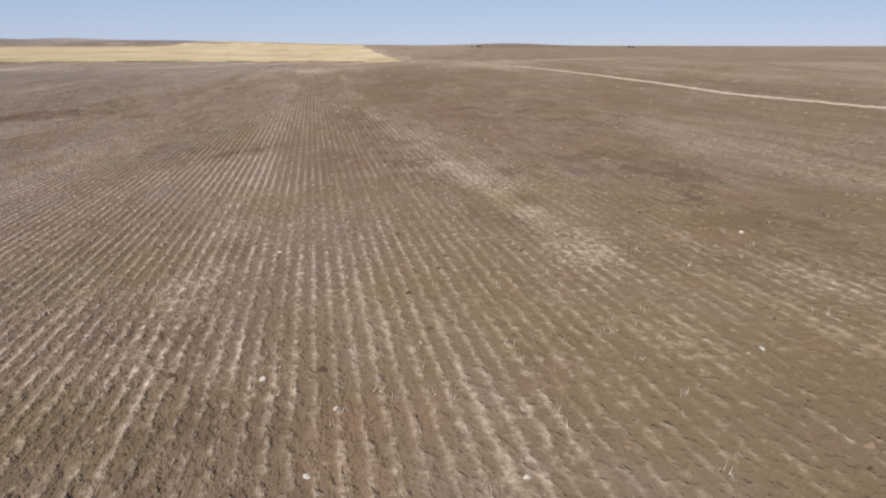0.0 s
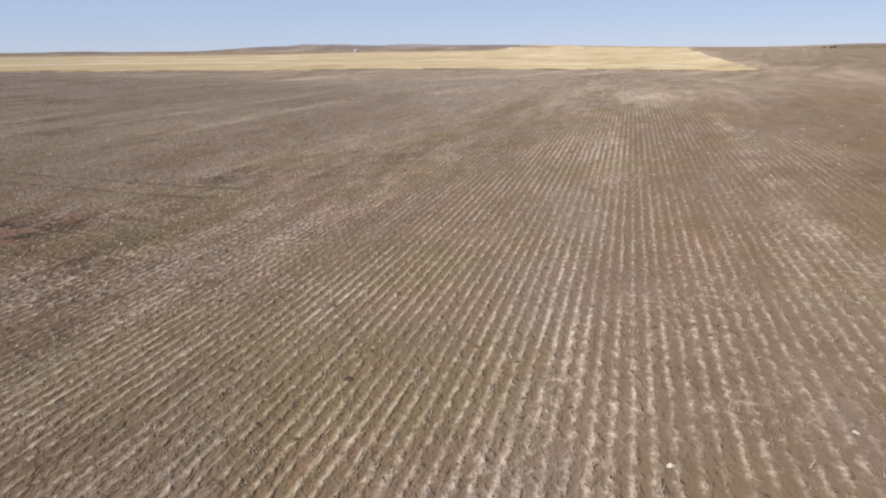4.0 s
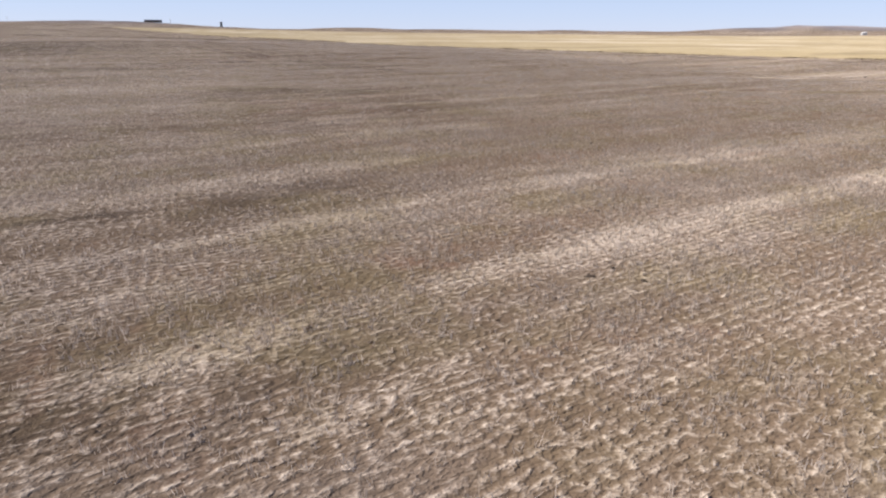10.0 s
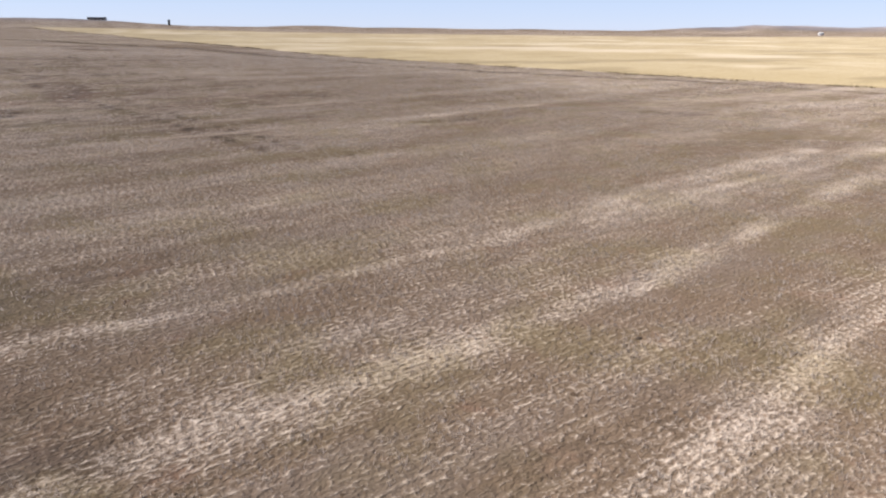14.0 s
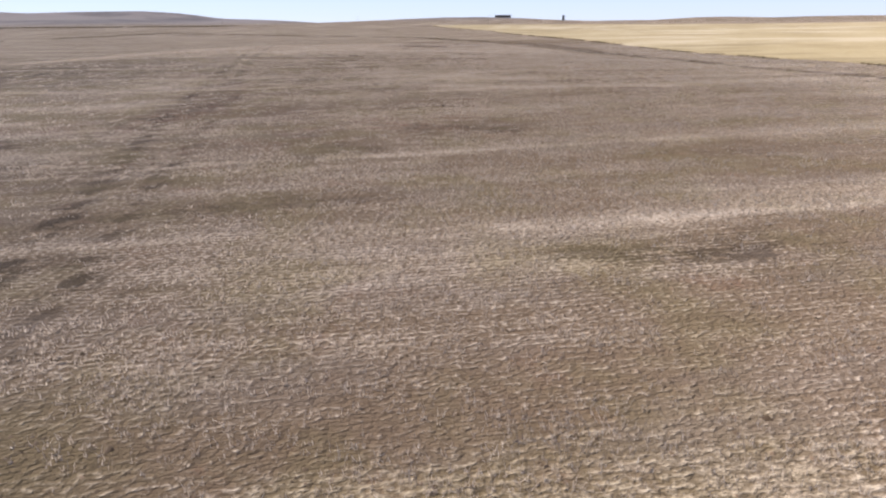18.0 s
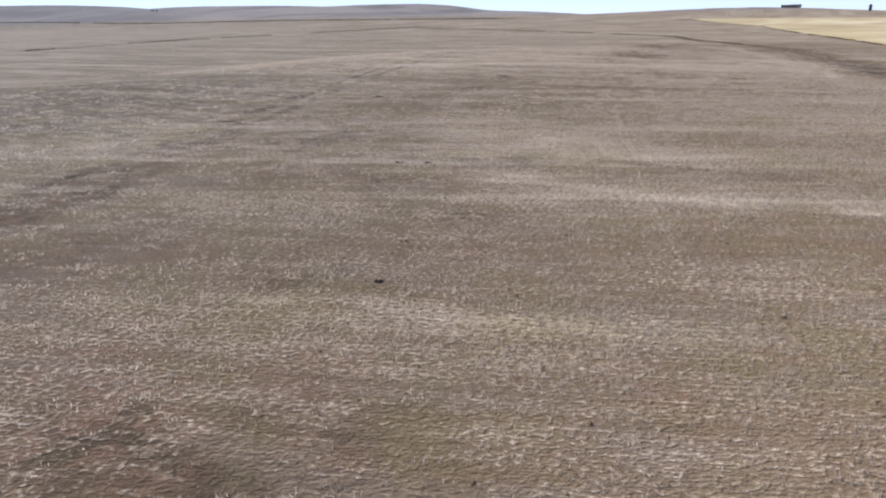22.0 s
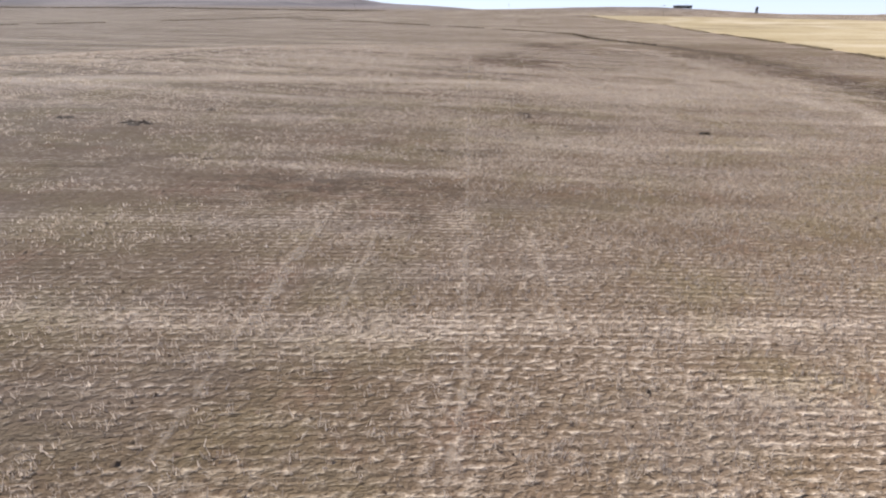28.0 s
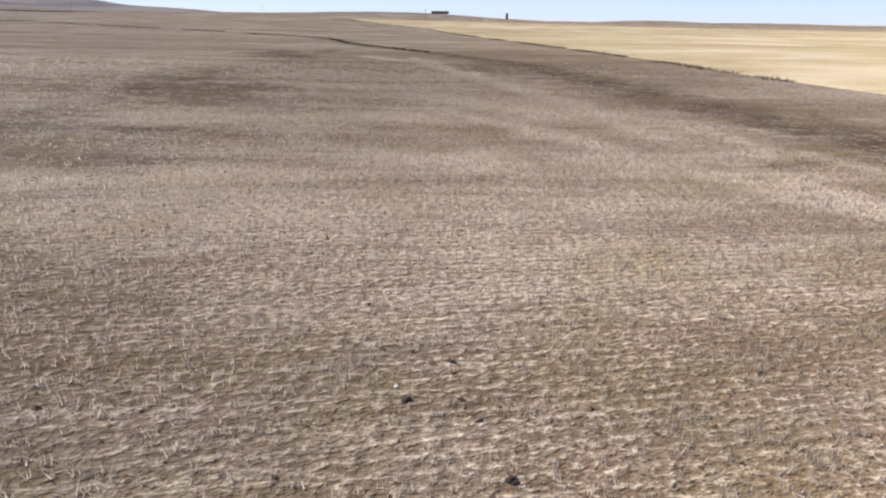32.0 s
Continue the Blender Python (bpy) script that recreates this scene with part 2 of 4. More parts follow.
def plain(name, a, b, scale=4.0, rough=0.8, metal=0.0, spread=0.0):
    """A surface with grain between two colours; spread: how much the pieces differ."""
    k = Nodes(name, rough, 0.3)
    v = k.local()
    n = k.noise(v, scale, 5.0, 0.65)
    c = k.mix(k.span(n, 0.3, 0.7), a, b)
    if spread:
        c = k.mix(k.math("MULTIPLY", k.chance(), spread), c, b)
    k.colour(c)
    k.bump(n, 0.5, 0.4 / scale)
    k.bsdf.inputs["Metallic"].default_value = metal
    return k.mat


M_GROUND, M_GRASS = ground_material(), grass_material()
M_RUT = track_material("bare_wheel_rut", (0.115, 0.085, 0.06), (0.18, 0.14, 0.10), 0.68, 0.65)
M_PRESSED = track_material("flattened_straw", (0.38, 0.31, 0.24), (0.56, 0.475, 0.39), 0.76, 0.38)
M_LANE = track_material("pale_straw_lane", STRAW, (0.56, 0.47, 0.385), 0.56, 0.7)
M_STUBBLE = blades_material("stubble_straw", (0.33, 0.275, 0.225), (0.48, 0.410, 0.342), (0.66, 0.575, 0.495), 0.45)
M_CRUMB = blades_material("soil_crumbs", (0.070, 0.047, 0.030), (0.13, 0.090, 0.058), (0.22, 0.155, 0.105))
M_WEEDS = blades_material("dead_weeds", (0.07, 0.055, 0.035), (0.15, 0.115, 0.07), (0.27, 0.21, 0.12))
M_LEAVES = blades_material("dusty_leaves", (0.035, 0.04, 0.025), (0.06, 0.065, 0.04), (0.09, 0.09, 0.055))
M_STONE = plain("pale_field_stone", (0.38, 0.345, 0.295), (0.60, 0.555, 0.495), 14.0, 0.8, 0.0, 0.4)
M_CLOD = plain("dark_dry_clod", (0.030, 0.022, 0.016), (0.085, 0.062, 0.045), 18.0, 0.95)
M_DUG = plain("dug_earth", (0.036, 0.026, 0.019), (0.092, 0.066, 0.046), 5.0, 0.95)
M_WOOD = plain("weathered_wood", (0.17, 0.15, 0.125), (0.28, 0.25, 0.21), 3.0)
M_DARK_SHEET = plain("dark_sheet_metal", (0.035, 0.037, 0.042), (0.065, 0.066, 0.07), 0.4, 0.6, 0.2)
M_WHITE = plain("white_painted_steel", (0.52, 0.52, 0.52), (0.62, 0.62, 0.61), 0.5, 0.5)
M_GLASS = plain("dull_insulator", (0.16, 0.2, 0.2), (0.25, 0.3, 0.3), 20.0, 0.3)

# ---- the lie of the land ----
POLY = (-0.207, -1.0, 0.079, -2.38, -1.403, 1.645, -2.347, 0.878, 0.409, -0.775)
LINE = np.array([(-10, -4), (12, 5), (40, 12), (60, 21), (76, 40), (89, 70), (105, 97), (128, 132), (141, 159), (144, 185),
                 (141, 216), (133, 257), (127, 287), (126, 312), (127, 345)], float)
LINED = ((-40, 22, 34, 45, 65, 90, 110, 140, 165, 185, 205, 228, 250, 280, 300, 345, 500), (0.26, 0.26, 0.06, 0.05, 0.11, 0.14, 0.08, 0.10, 0.12, 0.12, 0.06, 0.09, 0.11, 0.14, 0.11, 0.08, 0.05))
THETA = ((-40, 30, 75, 120, 175, 230, 275, 305, 345, 500), (14.5, 14.5, 10.5, 10, 18, 23, 23, 13.5, 12, 12))
HILLS_WEST = [  # x, y, half lengths, turn, height, flatness
    (-60, 960, 330, 190, 0, 12, 1.0), (-53, 1952, 480, 175, 53, 22, 1.0), (207, 1735, 150, 80, 0, 9, 1.0), (-1172, 2688, 1282, 354, -21, 10, 1.0),
    (-1395, 2540, 331, 211, -132, 31, 2.0), (-1448, 2279, 1078, 617, 53, 31, 2.0), (-3231, 2092, 941, 713, 55, 95, 1.6), (-2404, 1692, 825, 803, 17, 20, 1.0),
    (-1510, 1862, 400, 1111, 69, 28, 1.5)]
HILLS_EAST = [
    (3176, 2642, 150, 230, 35, 22, 1.2), (2922, 2920, 230, 230, 40, 20, 1.2), (3487, 2212, 230, 160, 40, 9, 1.2), (3650, 2200, 700, 1100, 0, 26, 2.0), (1850, 2950, 320, 160, 20, 11, 1.4),
    (900, 3300, 260, 160, 10, 14, 1.2), (1350, 3500, 500, 200, 10, 9, 1.0), (270, 190, 110, 150, 0, 0.9, 1.0), (4200, -150, 500, 300, 0, 14, 1.0),
    (3600, 700, 300, 800, 0, 8, 1.0)]
HILLS = HILLS_WEST + HILLS_EAST


STRIP = np.concatenate([LINE, [(129, 440)]])


def near_line(x, y, line):
    """Distance to a line of points on the plan."""
    best = np.full(np.shape(x), 1e12)
    for (ax, ay), (bx, by) in zip(line[:-1], line[1:]):
        dx, dy = bx - ax, by - ay
        s = np.clip(((x - ax) * dx + (y - ay) * dy) / (dx * dx + dy * dy), 0, 1)
        best = np.minimum(best, (x - ax - s * dx) ** 2 + (y - ay - s * dy) ** 2)
    return np.sqrt(best)


def smooth(v, lo, hi):
    s = np.clip((v - lo) / (hi - lo), 0, 1)
    return s * s * (3 - 2 * s)


def land(x, y):
    """Height of the ground."""
    x, y = np.asarray(x, float), np.asarray(y, float)
    u, v = np.clip(x, -20, 190) / 100 - 1.5, np.clip(y, -25, 345) / 100 - 1.5
    terms = (1, u, v, u * u, u * v, v * v, u ** 3, u * u * v, u * v * v, v ** 3)
    near = sum(c * q for c, q in zip(POLY, terms))
    far = 0.3 + 8 * smooth(np.hypot(x, y), 3200, 4600) + 1.2 * np.sin(x / 170 + 1.3) * np.sin(y / 210 + 0.6) * smooth(np.hypot(x - 120, y - 150), 350, 700)
    for cx, cy, a, b, turn, high, flat in HILLS:
        c, s = math.cos(radians(turn)), math.sin(radians(turn))
        p, q = ((x - cx) * c + (y - cy) * s) / a, (-(x - cx) * s + (y - cy) * c) / b
        far = far + high * np.exp(-((p * p + q * q) ** flat))
    w = 1 - smooth(near_line(x, y, LINE), 30, 130)
    return w * near + (1 - w) * far


def across(x, y):
    """Counts the distance across the drill rows, which bend gently along the field."""
    th = np.radians(np.interp(y, *THETA))
    return y - np.tan(th) * (np.clip(x, np.interp(y, (100, 220), (-60, 88)), 190) - 130)


ROW_S = np.arange(-5200, 5400, 1.0)
ROW_N = np.cumsum(1 / np.interp(ROW_S, (60, 230), (0.295, 0.36)))   # the rows stand wider in the north


def lattice(u, v, seed):
    """Smooth value noise between 0 and 1."""
    i, j = np.floor(u).astype(int), np.floor(v).astype(int)
    a, b = u - i, v - j
    a, b = a * a * (3 - 2 * a), b * b * (3 - 2 * b)

    def h(p, q):
        n = (p * 374761393 + q * 668265263 + seed * 982451653) & 0x7FFFFFFF
        n = ((n ^ (n >> 13)) * 1274126177) & 0x7FFFFFFF
        return ((n ^ (n >> 16)) & 0xFFFF) / 65535.0

    return (h(i, j) * (1 - a) + h(i + 1, j) * a) * (1 - b) + (h(i, j + 1) * (1 - a) + h(i + 1, j + 1) * a) * b


def rows(x, y):
    """How clearly the drill rows show, 0 to 1."""
    return np.where(y < 40, np.interp(across(x, y), (20, 29, 34, 39), (0.15, 0.35, 0.65, 1.0)), 1.0)


def band(x, y):
    """Windrows of straw left by the harvester, along the drill rows."""
    s = across(x, y)
    return 0.6 * lattice(x / 28, s / 4.2, 3) + 0.4 * lattice(x / 9, s / 1.9, 5)


# stretches of pale straw and dark, bare or ruddy patches: x, y, half length, half width, turn, strength
WINDROWS = (4.5, 36.3, 71.6, 134, 230.3, 240, 317.5, 329.3, 339)
PALE = [(123, 332, 15, 10, 5, 0.8), (125, 245, 14, 7, 20, 0.6), (131, 171, 13, 6, 15, 0.45), (135, 214.5, 9, 0.9, 17, 0.8), (135, 361, 14, 4.0, -32, 0.9), (122, 331, 14, 2.6, 4, 0.7), (100, 352, 30, 2.2, 5, 0.6), 
        (80, 60, 8, 4, 10, 0.2), (101, 78, 6, 3, 12, 0.5), (121, 239, 7, 3, 25, 0.5), (73, 34, 8, 5, 15, 0.2), (105, 353, 20, 5, 0, 0.5), (139, 171, 10, 2, 15, 0.5)]
DARK_FIRST = [
    (46, 20, 9, 3, 20, 0.55), (33, 15, 5, 2, 14, 0.6), (54, 2, 30, 5, 14.5, 0.45), (38, 7, 24, 2.4, 14.5, 0.4),
    (28, 3, 12, 2.0, 14.5, 0.5), (20, -5, 14, 3.5, 14.5, 0.55), (40, -6, 14, 4, 14.5, 0.4), (34, 17, 5, 2, 14, 0.5),
    (64, 8, 14, 4, 15, 0.5), (5, 4, 5, 3, 14, 0.5), (13, 9, 7, 3, 14, 0.4)]
DARK_TURN = [
    (65, 38.5, 4, 3.5, 10, 0.8), (75.5, 37.5, 3, 2, 10, 0.5), (32, 12.5, 5, 2.5, 14, 0.7),
    (59, 33, 8, 3.5, 5, 0.9), (55, 43, 8, 6, 10, 0.9), (56, 30, 9, 4, 20, 0.5), (71, 38, 9, 4, 5, 0.5),
    (57, 40, 7, 6, 10, 1.1), (70, 32, 14, 4, 15, 0.5), (57, 36, 6, 8, 0, 0.8)]
DARK_MIDDLE = [
    (103, 118, 7, 9, 0, 0.85), (103, 133, 7, 4, 10, 0.7), (85, 58, 7, 3, 5, 0.5), (84, 76, 5, 4, 10, 0.8),
    (91, 90, 6, 4, 10, 0.75), (50, 60, 14, 6, 20, 0.5), (99, 121, 8, 5, 10, 0.6), (101, 116, 6, 7, 10, 0.6),
    (79, 60, 5, 4, 10, 0.5), (104, 134, 10, 4, 10, 0.5), (95, 137, 6, 8, 10, 0.7), (95, 112, 5, 9, 0, 0.6)]
DARK_TRAM = [
    (146, 174, 7, 4, 15, 0.6), (149, 193, 7, 5, 15, 0.5), (106, 206, 10, 6, 30, 0.75), (118, 197, 8, 5, 30, 0.75),
    (125, 193, 6, 4, 20, 0.7), (133, 203, 8, 5, 20, 0.7), (132, 203, 5, 3, 20, 0.7)]
DARK_TRAM_MORE = [
    (112, 187, 14, 5, 118, 0.6), (93, 194, 10, 4, 25, 0.8), (133, 204, 7, 4, 30, 0.65), (110, 184, 10, 3, 20, 0.5),
    (98, 192, 16, 5, 30, 0.6), (103, 192, 12, 4, 15, 0.5), (61, 170, 40, 6, 12, 0.8), (108, 185, 10, 5, 20, 0.6),
    (118, 171, 6, 4, 20, 0.5)]
DARK_RISE = [
    (139, 241, 6, 3, 23, 0.5), (45, 245, 60, 42, 30, 0.95), (103, 246, 14, 7, 20, 0.5), (121, 238, 5, 3, 20, 0.5),
    (126, 225, 7, 5, 20, 0.45), (105, 210, 9, 3, 30, 0.8), (126, 217, 7, 4, 20, 0.4), (92, 238, 14, 5, 30, 0.6),
    (97, 232, 24, 5, 122, 0.7), (95, 247, 16, 5, 25, 0.6), (109, 209, 6, 5, 30, 0.6), (104, 238, 14, 8, 25, 0.6),
    (64, 263, 30, 15, 30, 0.8), (117, 229, 7, 4, 20, 0.5), (74, 232, 25, 14, 30, 0.8)]
DARK_LAST = [
    (-20, 330, 50, 40, 20, 0.4), (116, 286, 7, 4, 20, 0.7), (119, 309, 8, 4, 12, 0.5), (119, 313, 1.0, 5, 20, 0.8), (103.5, 365, 4.5, 8, 15, 1.3), (99.5, 374, 3.5, 6, 10, 1.1),
    (106, 372, 3, 5, 0, 1.1), (101, 351, 5, 5, 15, 0.85)]
DARK_LAST += [
    (96, 384, 5, 5, 10, 0.7), (121.5, 305, 1.2, 4, 15, 0.8), (117, 295, 6, 7, 10, 0.5), (141, 344, 6, 1.2, 20, 0.8), (110, 338, 9, 3, 8, 0.7), (124, 287, 9, 3, 22, 0.5),
    (123, 272, 7, 2.5, 22, 0.5), (128, 321, 9, 3, 12, 0.4), (133, 408, 8, 12, 20, 0.8)]
DARK_NEAR = [
    (127, 224.6, 5, 2.4, 20, 0.55), (88.3, 57.5, 3.5, 2, 15, 0.45), (131, 310, 4, 3, 12, 0.4), (132.5, 299, 4, 3, 14, 0.45), (119, 307.5, 4, 2.5, 12, 0.45), (66.5, 39, 3, 2.2, 10, 0.8)]
DARK_FAR = [
    (-2650, 1950, 1050, 480, 33, 1.0), (-850, 1660, 45, 110, 10, 1.3), (-1000, 1900, 60, 120, 20, 0.8), (86, 452, 6, 16, 13, 1.4), (94, 436, 5, 16, 13, 1.5), (95, 462, 5, 12, 13, 1.2),
    (78, 540, 18, 22, 20, 0.7)]
DARK = DARK_FIRST + DARK_TURN + DARK_MIDDLE + DARK_TRAM + DARK_TRAM_MORE + DARK_RISE + DARK_LAST + DARK_NEAR + DARK_FAR
RUDDY_SOUTH = [
    (59, 33, 6, 2.5, 5, 0.6), (46, 20, 8, 3, 20, 0.5), (58, 3, 8, 3, 14, 0.6), (56, 4, 26, 4, 14.5, 0.75),
    (44, 1, 8, 3, 14.5, 0.6), (57, 39, 7, 5, 20, 1.2), (64, 34, 5, 2, 15, 0.6), (52, 21, 6, 3, 15, 0.7),
    (48, -10, 12, 4, 14, 0.5), (64, 30, 6, 3, 14, 0.5), (10, -1, 5, 2, 14, 0.5), (66, 5, 14, 6, 15, 0.6),
    (92, 81, 6, 2, 10, 0.4)]
RUDDY_NORTH = [
    (106, 206, 9, 6, 30, 0.7), (118, 198, 8, 5, 30, 0.6), (116, 286, 6, 4, 20, 0.5), (128, 204, 6, 4, 20, 0.8),
    (107, 213, 8, 4, 110, 0.7), (93, 113, 5, 3, 10, 0.6), (98, 122, 7, 5, 10, 0.8), (100, 200, 16, 6, 20, 0.5),
    (102, 366, 8, 16, 12, 0.8), (91, 448, 8, 36, 13, 0.7), (97, 232, 22, 5, 122, 0.6), (108, 346, 9, 8, 10, 0.5),
    (150, 372, 8, 16, 20, 0.5), (101, 119, 5, 3, 10, 0.5)]
RUDDY = RUDDY_SOUTH + RUDDY_NORTH
SWALE = [(-231, 758), (-155, 746), (-85, 703), (-12, 655), (42, 598), (76, 560), (92, 512), (117, 466), (129, 439), (140, 400), (149, 362), (155, 325), (165, 298), (175, 276), (190, 254), (215, 215), (228, 170), (236, 130), (243, 50)]
# lines of loose straw: half width, strength, points
STRAW_SOUTH = [
    (0.3, 0.5, [(6.7, -3.6), (15, -1.7), (24.7, 1.0), (35, 4.4), (49, 8.5), (75, 15.6), (95, 20)]),
    (0.8, 1.3, [(83, 75.4), (89, 77), (97, 78.9), (113, 81.8), (130, 85)]), (0.6, 0.95, [(80, 82.3), (88, 84.8), (99, 87.2), (113, 89.4)]),
    (0.4, 0.5, [(58, 30.5), (60.5, 31.3), (63, 31.9), (66, 32.2)]), (0.5, 0.7, [(78, 59.9), (84.4, 61.9), (93.4, 64.9), (100, 67.7)]), (0.8, 0.5, [(51, 63.8), (58, 64.9)]),
    (0.6, 0.9, [(80, 90.2), (91, 94), (97, 94.8)]), (0.8, 0.9, [(78, 99.6), (87, 100.6), (95, 104.6), (106, 106)])]
STRAW_MIDDLE = [
    (0.7, 0.75, [(96, 112.8), (106, 113.9), (120, 115.2), (131, 119), (148, 124), (181, 133)]),
    (0.8, 1.1, [(100, 119.5), (110, 121.7), (120, 124), (131, 126.6), (147, 132), (165, 138), (206, 147.5)]), (0.5, 0.55, [(97, 111), (101.1, 109.8), (108.5, 109.1), (114.7, 108.7)]),
    (0.6, 0.7, [(96.6, 104.5), (100.8, 105.6), (106, 104.2)]), (0.5, 0.45, [(94.8, 118.6), (98.6, 121.2), (103.1, 122.4)]), (0.8, 0.7, [(121.1, 131.1), (139.7, 138.7), (166.4, 146.2)])]
STRAW_MIDDLE += [
    (0.6, 0.5, [(125, 111), (131.3, 111.1), (143.4, 111.5)]), (1.0, 0.3, [(111, 98.3), (118, 99.5), (127, 101)]), (0.7, 0.55, [(104, 137.4), (111, 139), (128, 141.8)]),
    (0.9, 0.5, [(100, 160), (110, 164.6), (120, 168), (137, 171)]), (0.5, 0.85, [(107, 168), (117.5, 171), (126, 174.3), (138, 176.1), (154, 182), (162, 185)]),
    (0.5, 0.5, [(100, 178.5), (111, 183.7), (123, 185.6), (131, 189.5)]), (0.5, 0.9, [(113, 185), (122.6, 189.1), (132, 192.3), (140, 195.7), (150, 199.5)])]
STRAW_NORTH = [
    (2.0, 0.45, [(104.6, 271), (106.4, 263)]), (1.2, 0.45, [(110, 259), (117, 260)]), (0.5, 0.6, [(124, 234), (128, 235.7), (133, 237.6)]),
    (0.5, 0.5, [(136, 232.8), (143, 234), (149, 235.1)]), (0.8, 0.85, [(111, 229.3), (118, 232), (124, 235), (130.4, 234), (137, 233.4), (147, 235.5), (160, 239)]),
    (0.6, 0.6, [(70, 306), (85, 312.7), (98, 318.5), (108, 320), (118, 323)]), (0.5, 0.65, [(108, 288), (116, 290.1), (125, 292.1), (133, 295), (140, 297)])]
STRAW_NORTH += [
    (0.6, 0.85, [(110, 271.5), (119, 273.9), (124, 275.6), (129, 277.6), (136, 281)]), (0.8, 0.5, [(110, 329.5), (117, 334), (123, 337), (131, 331)]), (0.6, 0.6, [(114, 360), (123, 360.7)]),
    (1.5, 0.8, [(121.9, 326.5), (124.5, 326.9), (130, 328.8)]), (0.35, 0.6, [(109, 228.4), (112.5, 230), (116.2, 231.6), (120.3, 233.5), (123.7, 234.7)]),
    (0.5, 0.8, [(125.2, 232.5), (127.5, 233.5), (130.3, 234.2)]), (0.4, 0.9, [(136.6, 233.6), (139.7, 233.7), (140.9, 233.4)]), (0.3, 0.4, [(116.7, 237.4), (119.1, 238.6)])]
STRAW_LAST = [
    (1.0, 0.9, [(116.8, 335.4), (119.6, 334), (122.2, 335.6)]), (2.0, 0.8, [(116.3, 353.5), (120.6, 358), (124.7, 353)]),
    (1.5, 0.7, [(114, 350.8), (117.8, 344.5), (121.1, 342.8), (125.6, 341.8)]), (1.5, 1.1, [(124, 360.6), (130, 351.5), (135.2, 345), (138.3, 337.2), (141.6, 334), (143.6, 331.9)]),
    (1.3, 1.0, [(135.5, 362.8), (140.1, 358.4), (143.5, 350), (146.1, 344.8), (148.3, 341.4)])]
STRAW_LAST += [
    (0.9, 0.6, [(100, 321), (105.9, 324.4), (109, 327.2), (112.7, 331.3), (116.1, 335.6)]), (0.4, 0.7, [(120.7, 314.8), (122.6, 316), (124.8, 316.5)]),
    (0.35, 0.8, [(129.5, 315.7), (130.6, 315.9)]), (0.35, 0.8, [(132.7, 317), (133.4, 316.7)]),
    (0.3, 0.8, [(108, 288), (112.6, 289), (118.8, 290.3), (122.8, 291.6), (127.3, 293.1), (130.3, 294.2)]), (0.9, 0.6, [(118.1, 299.8), (122, 300.3), (127.4, 301.3), (135.7, 305.6)]),
    (1.4, 0.8, [(102.3, 321.5), (110.8, 328.8), (123.1, 329.4)])]
STRAW_FAR = [
    (2.5, 1.3, [(70, 304), (84, 316), (100, 328), (122, 340), (142, 347)]), (1.6, 1.1, [(107, 440), (119, 420), (130, 384), (135, 368), (138, 348.5), (140.5, 340), (142, 330)]),
    (1.2, 1.0, [(116, 438), (128, 395), (136.4, 357), (143.4, 342.4), (146, 321.5)])]
# straw pressed flat by wheels, across the rows
PRESSED = [
    (0.35, 0.3, [(139, 224), (132.7, 241.7), (127.8, 256.8), (119.5, 281.6)]), (0.35, 0.35, [(137, 248), (131, 261.5), (127.5, 275), (123.8, 285.7), (112, 320), (88, 390)]),
    (0.35, 0.4, [(118.5, 285), (120.2, 280), (122.3, 274)]), (0.35, 0.4, [(121.5, 282.5), (123.6, 276)]), (0.35, 0.5, [(126.5, 284.5), (129.2, 277.5)])]
# bare wheel ruts and long dark hollows
RUTS = [
    (0.55, 1.5, [(120.7, 161.3), (118.9, 166.5), (114.1, 180), (105, 203.3), (100.1, 217), (81.9, 271.6), (40, 390)]),
    (0.5, 1.3, [(123.3, 161.3), (121.2, 168.3), (117.7, 178.3), (109.5, 203.4), (101.5, 223), (84.6, 272), (50, 375)]),
    (0.4, 0.65, [(124.9, 149.7), (124.1, 152), (122.5, 156.3), (120.7, 161.3)]), (0.4, 0.5, [(117.2, 166.4), (114.6, 173.9), (107.8, 190.6)]),
    (0.5, 0.6, [(126.8, 156.8), (125, 163.3), (122.1, 174), (116, 194.9)])]
RUTS += [
    (0.4, 0.6, [(122.6, 166.5), (120.7, 174), (116.4, 188.2), (110, 207.5)]), (0.6, 1.1, [(102, 208.2), (106.1, 209.2), (110.5, 207.5)]),
    (0.4, 0.8, [(113.5, 173.2), (117.7, 174.6), (120.2, 176)]), (0.4, 0.6, [(119.5, 163), (122.4, 163.3), (125.4, 164.6)]), (0.3, 0.8, [(115.8, 320.4), (119.9, 309.7), (122.6, 302.5)]),
    (0.3, 0.4, [(64.3, 42), (64.1, 45), (63.5, 60), (61.5, 98), (59.2, 133)]), (0.3, 0.4, [(66.1, 42), (66, 45), (65.4, 60), (63, 97), (60.7, 133)])]
HOLLOWS = [
    (3.5, 0.9, [(90, 247), (101.8, 221), (103.6, 207.4), (103, 196), (99, 193)]), (0.8, 1.0, [(99, 210), (103.5, 209.6), (110, 209.7)]),
    (0.8, 0.9, [(59.8, 73), (61.2, 78), (62.8, 84), (68.5, 84.3), (73.5, 85)]), (6, 0.8, [(-5, 199), (7, 198)]), (7, 0.8, [(8, 257), (46, 199)]), (3, 0.7, [(55, 176), (65, 182)]),
    (1.3, 0.5, [(106, 116.5), (122, 117.8), (136, 122.4), (161, 131.3)]), (2.2, 0.9, [(105.8, 204.5), (105.3, 210.6), (104.6, 220.3)])]
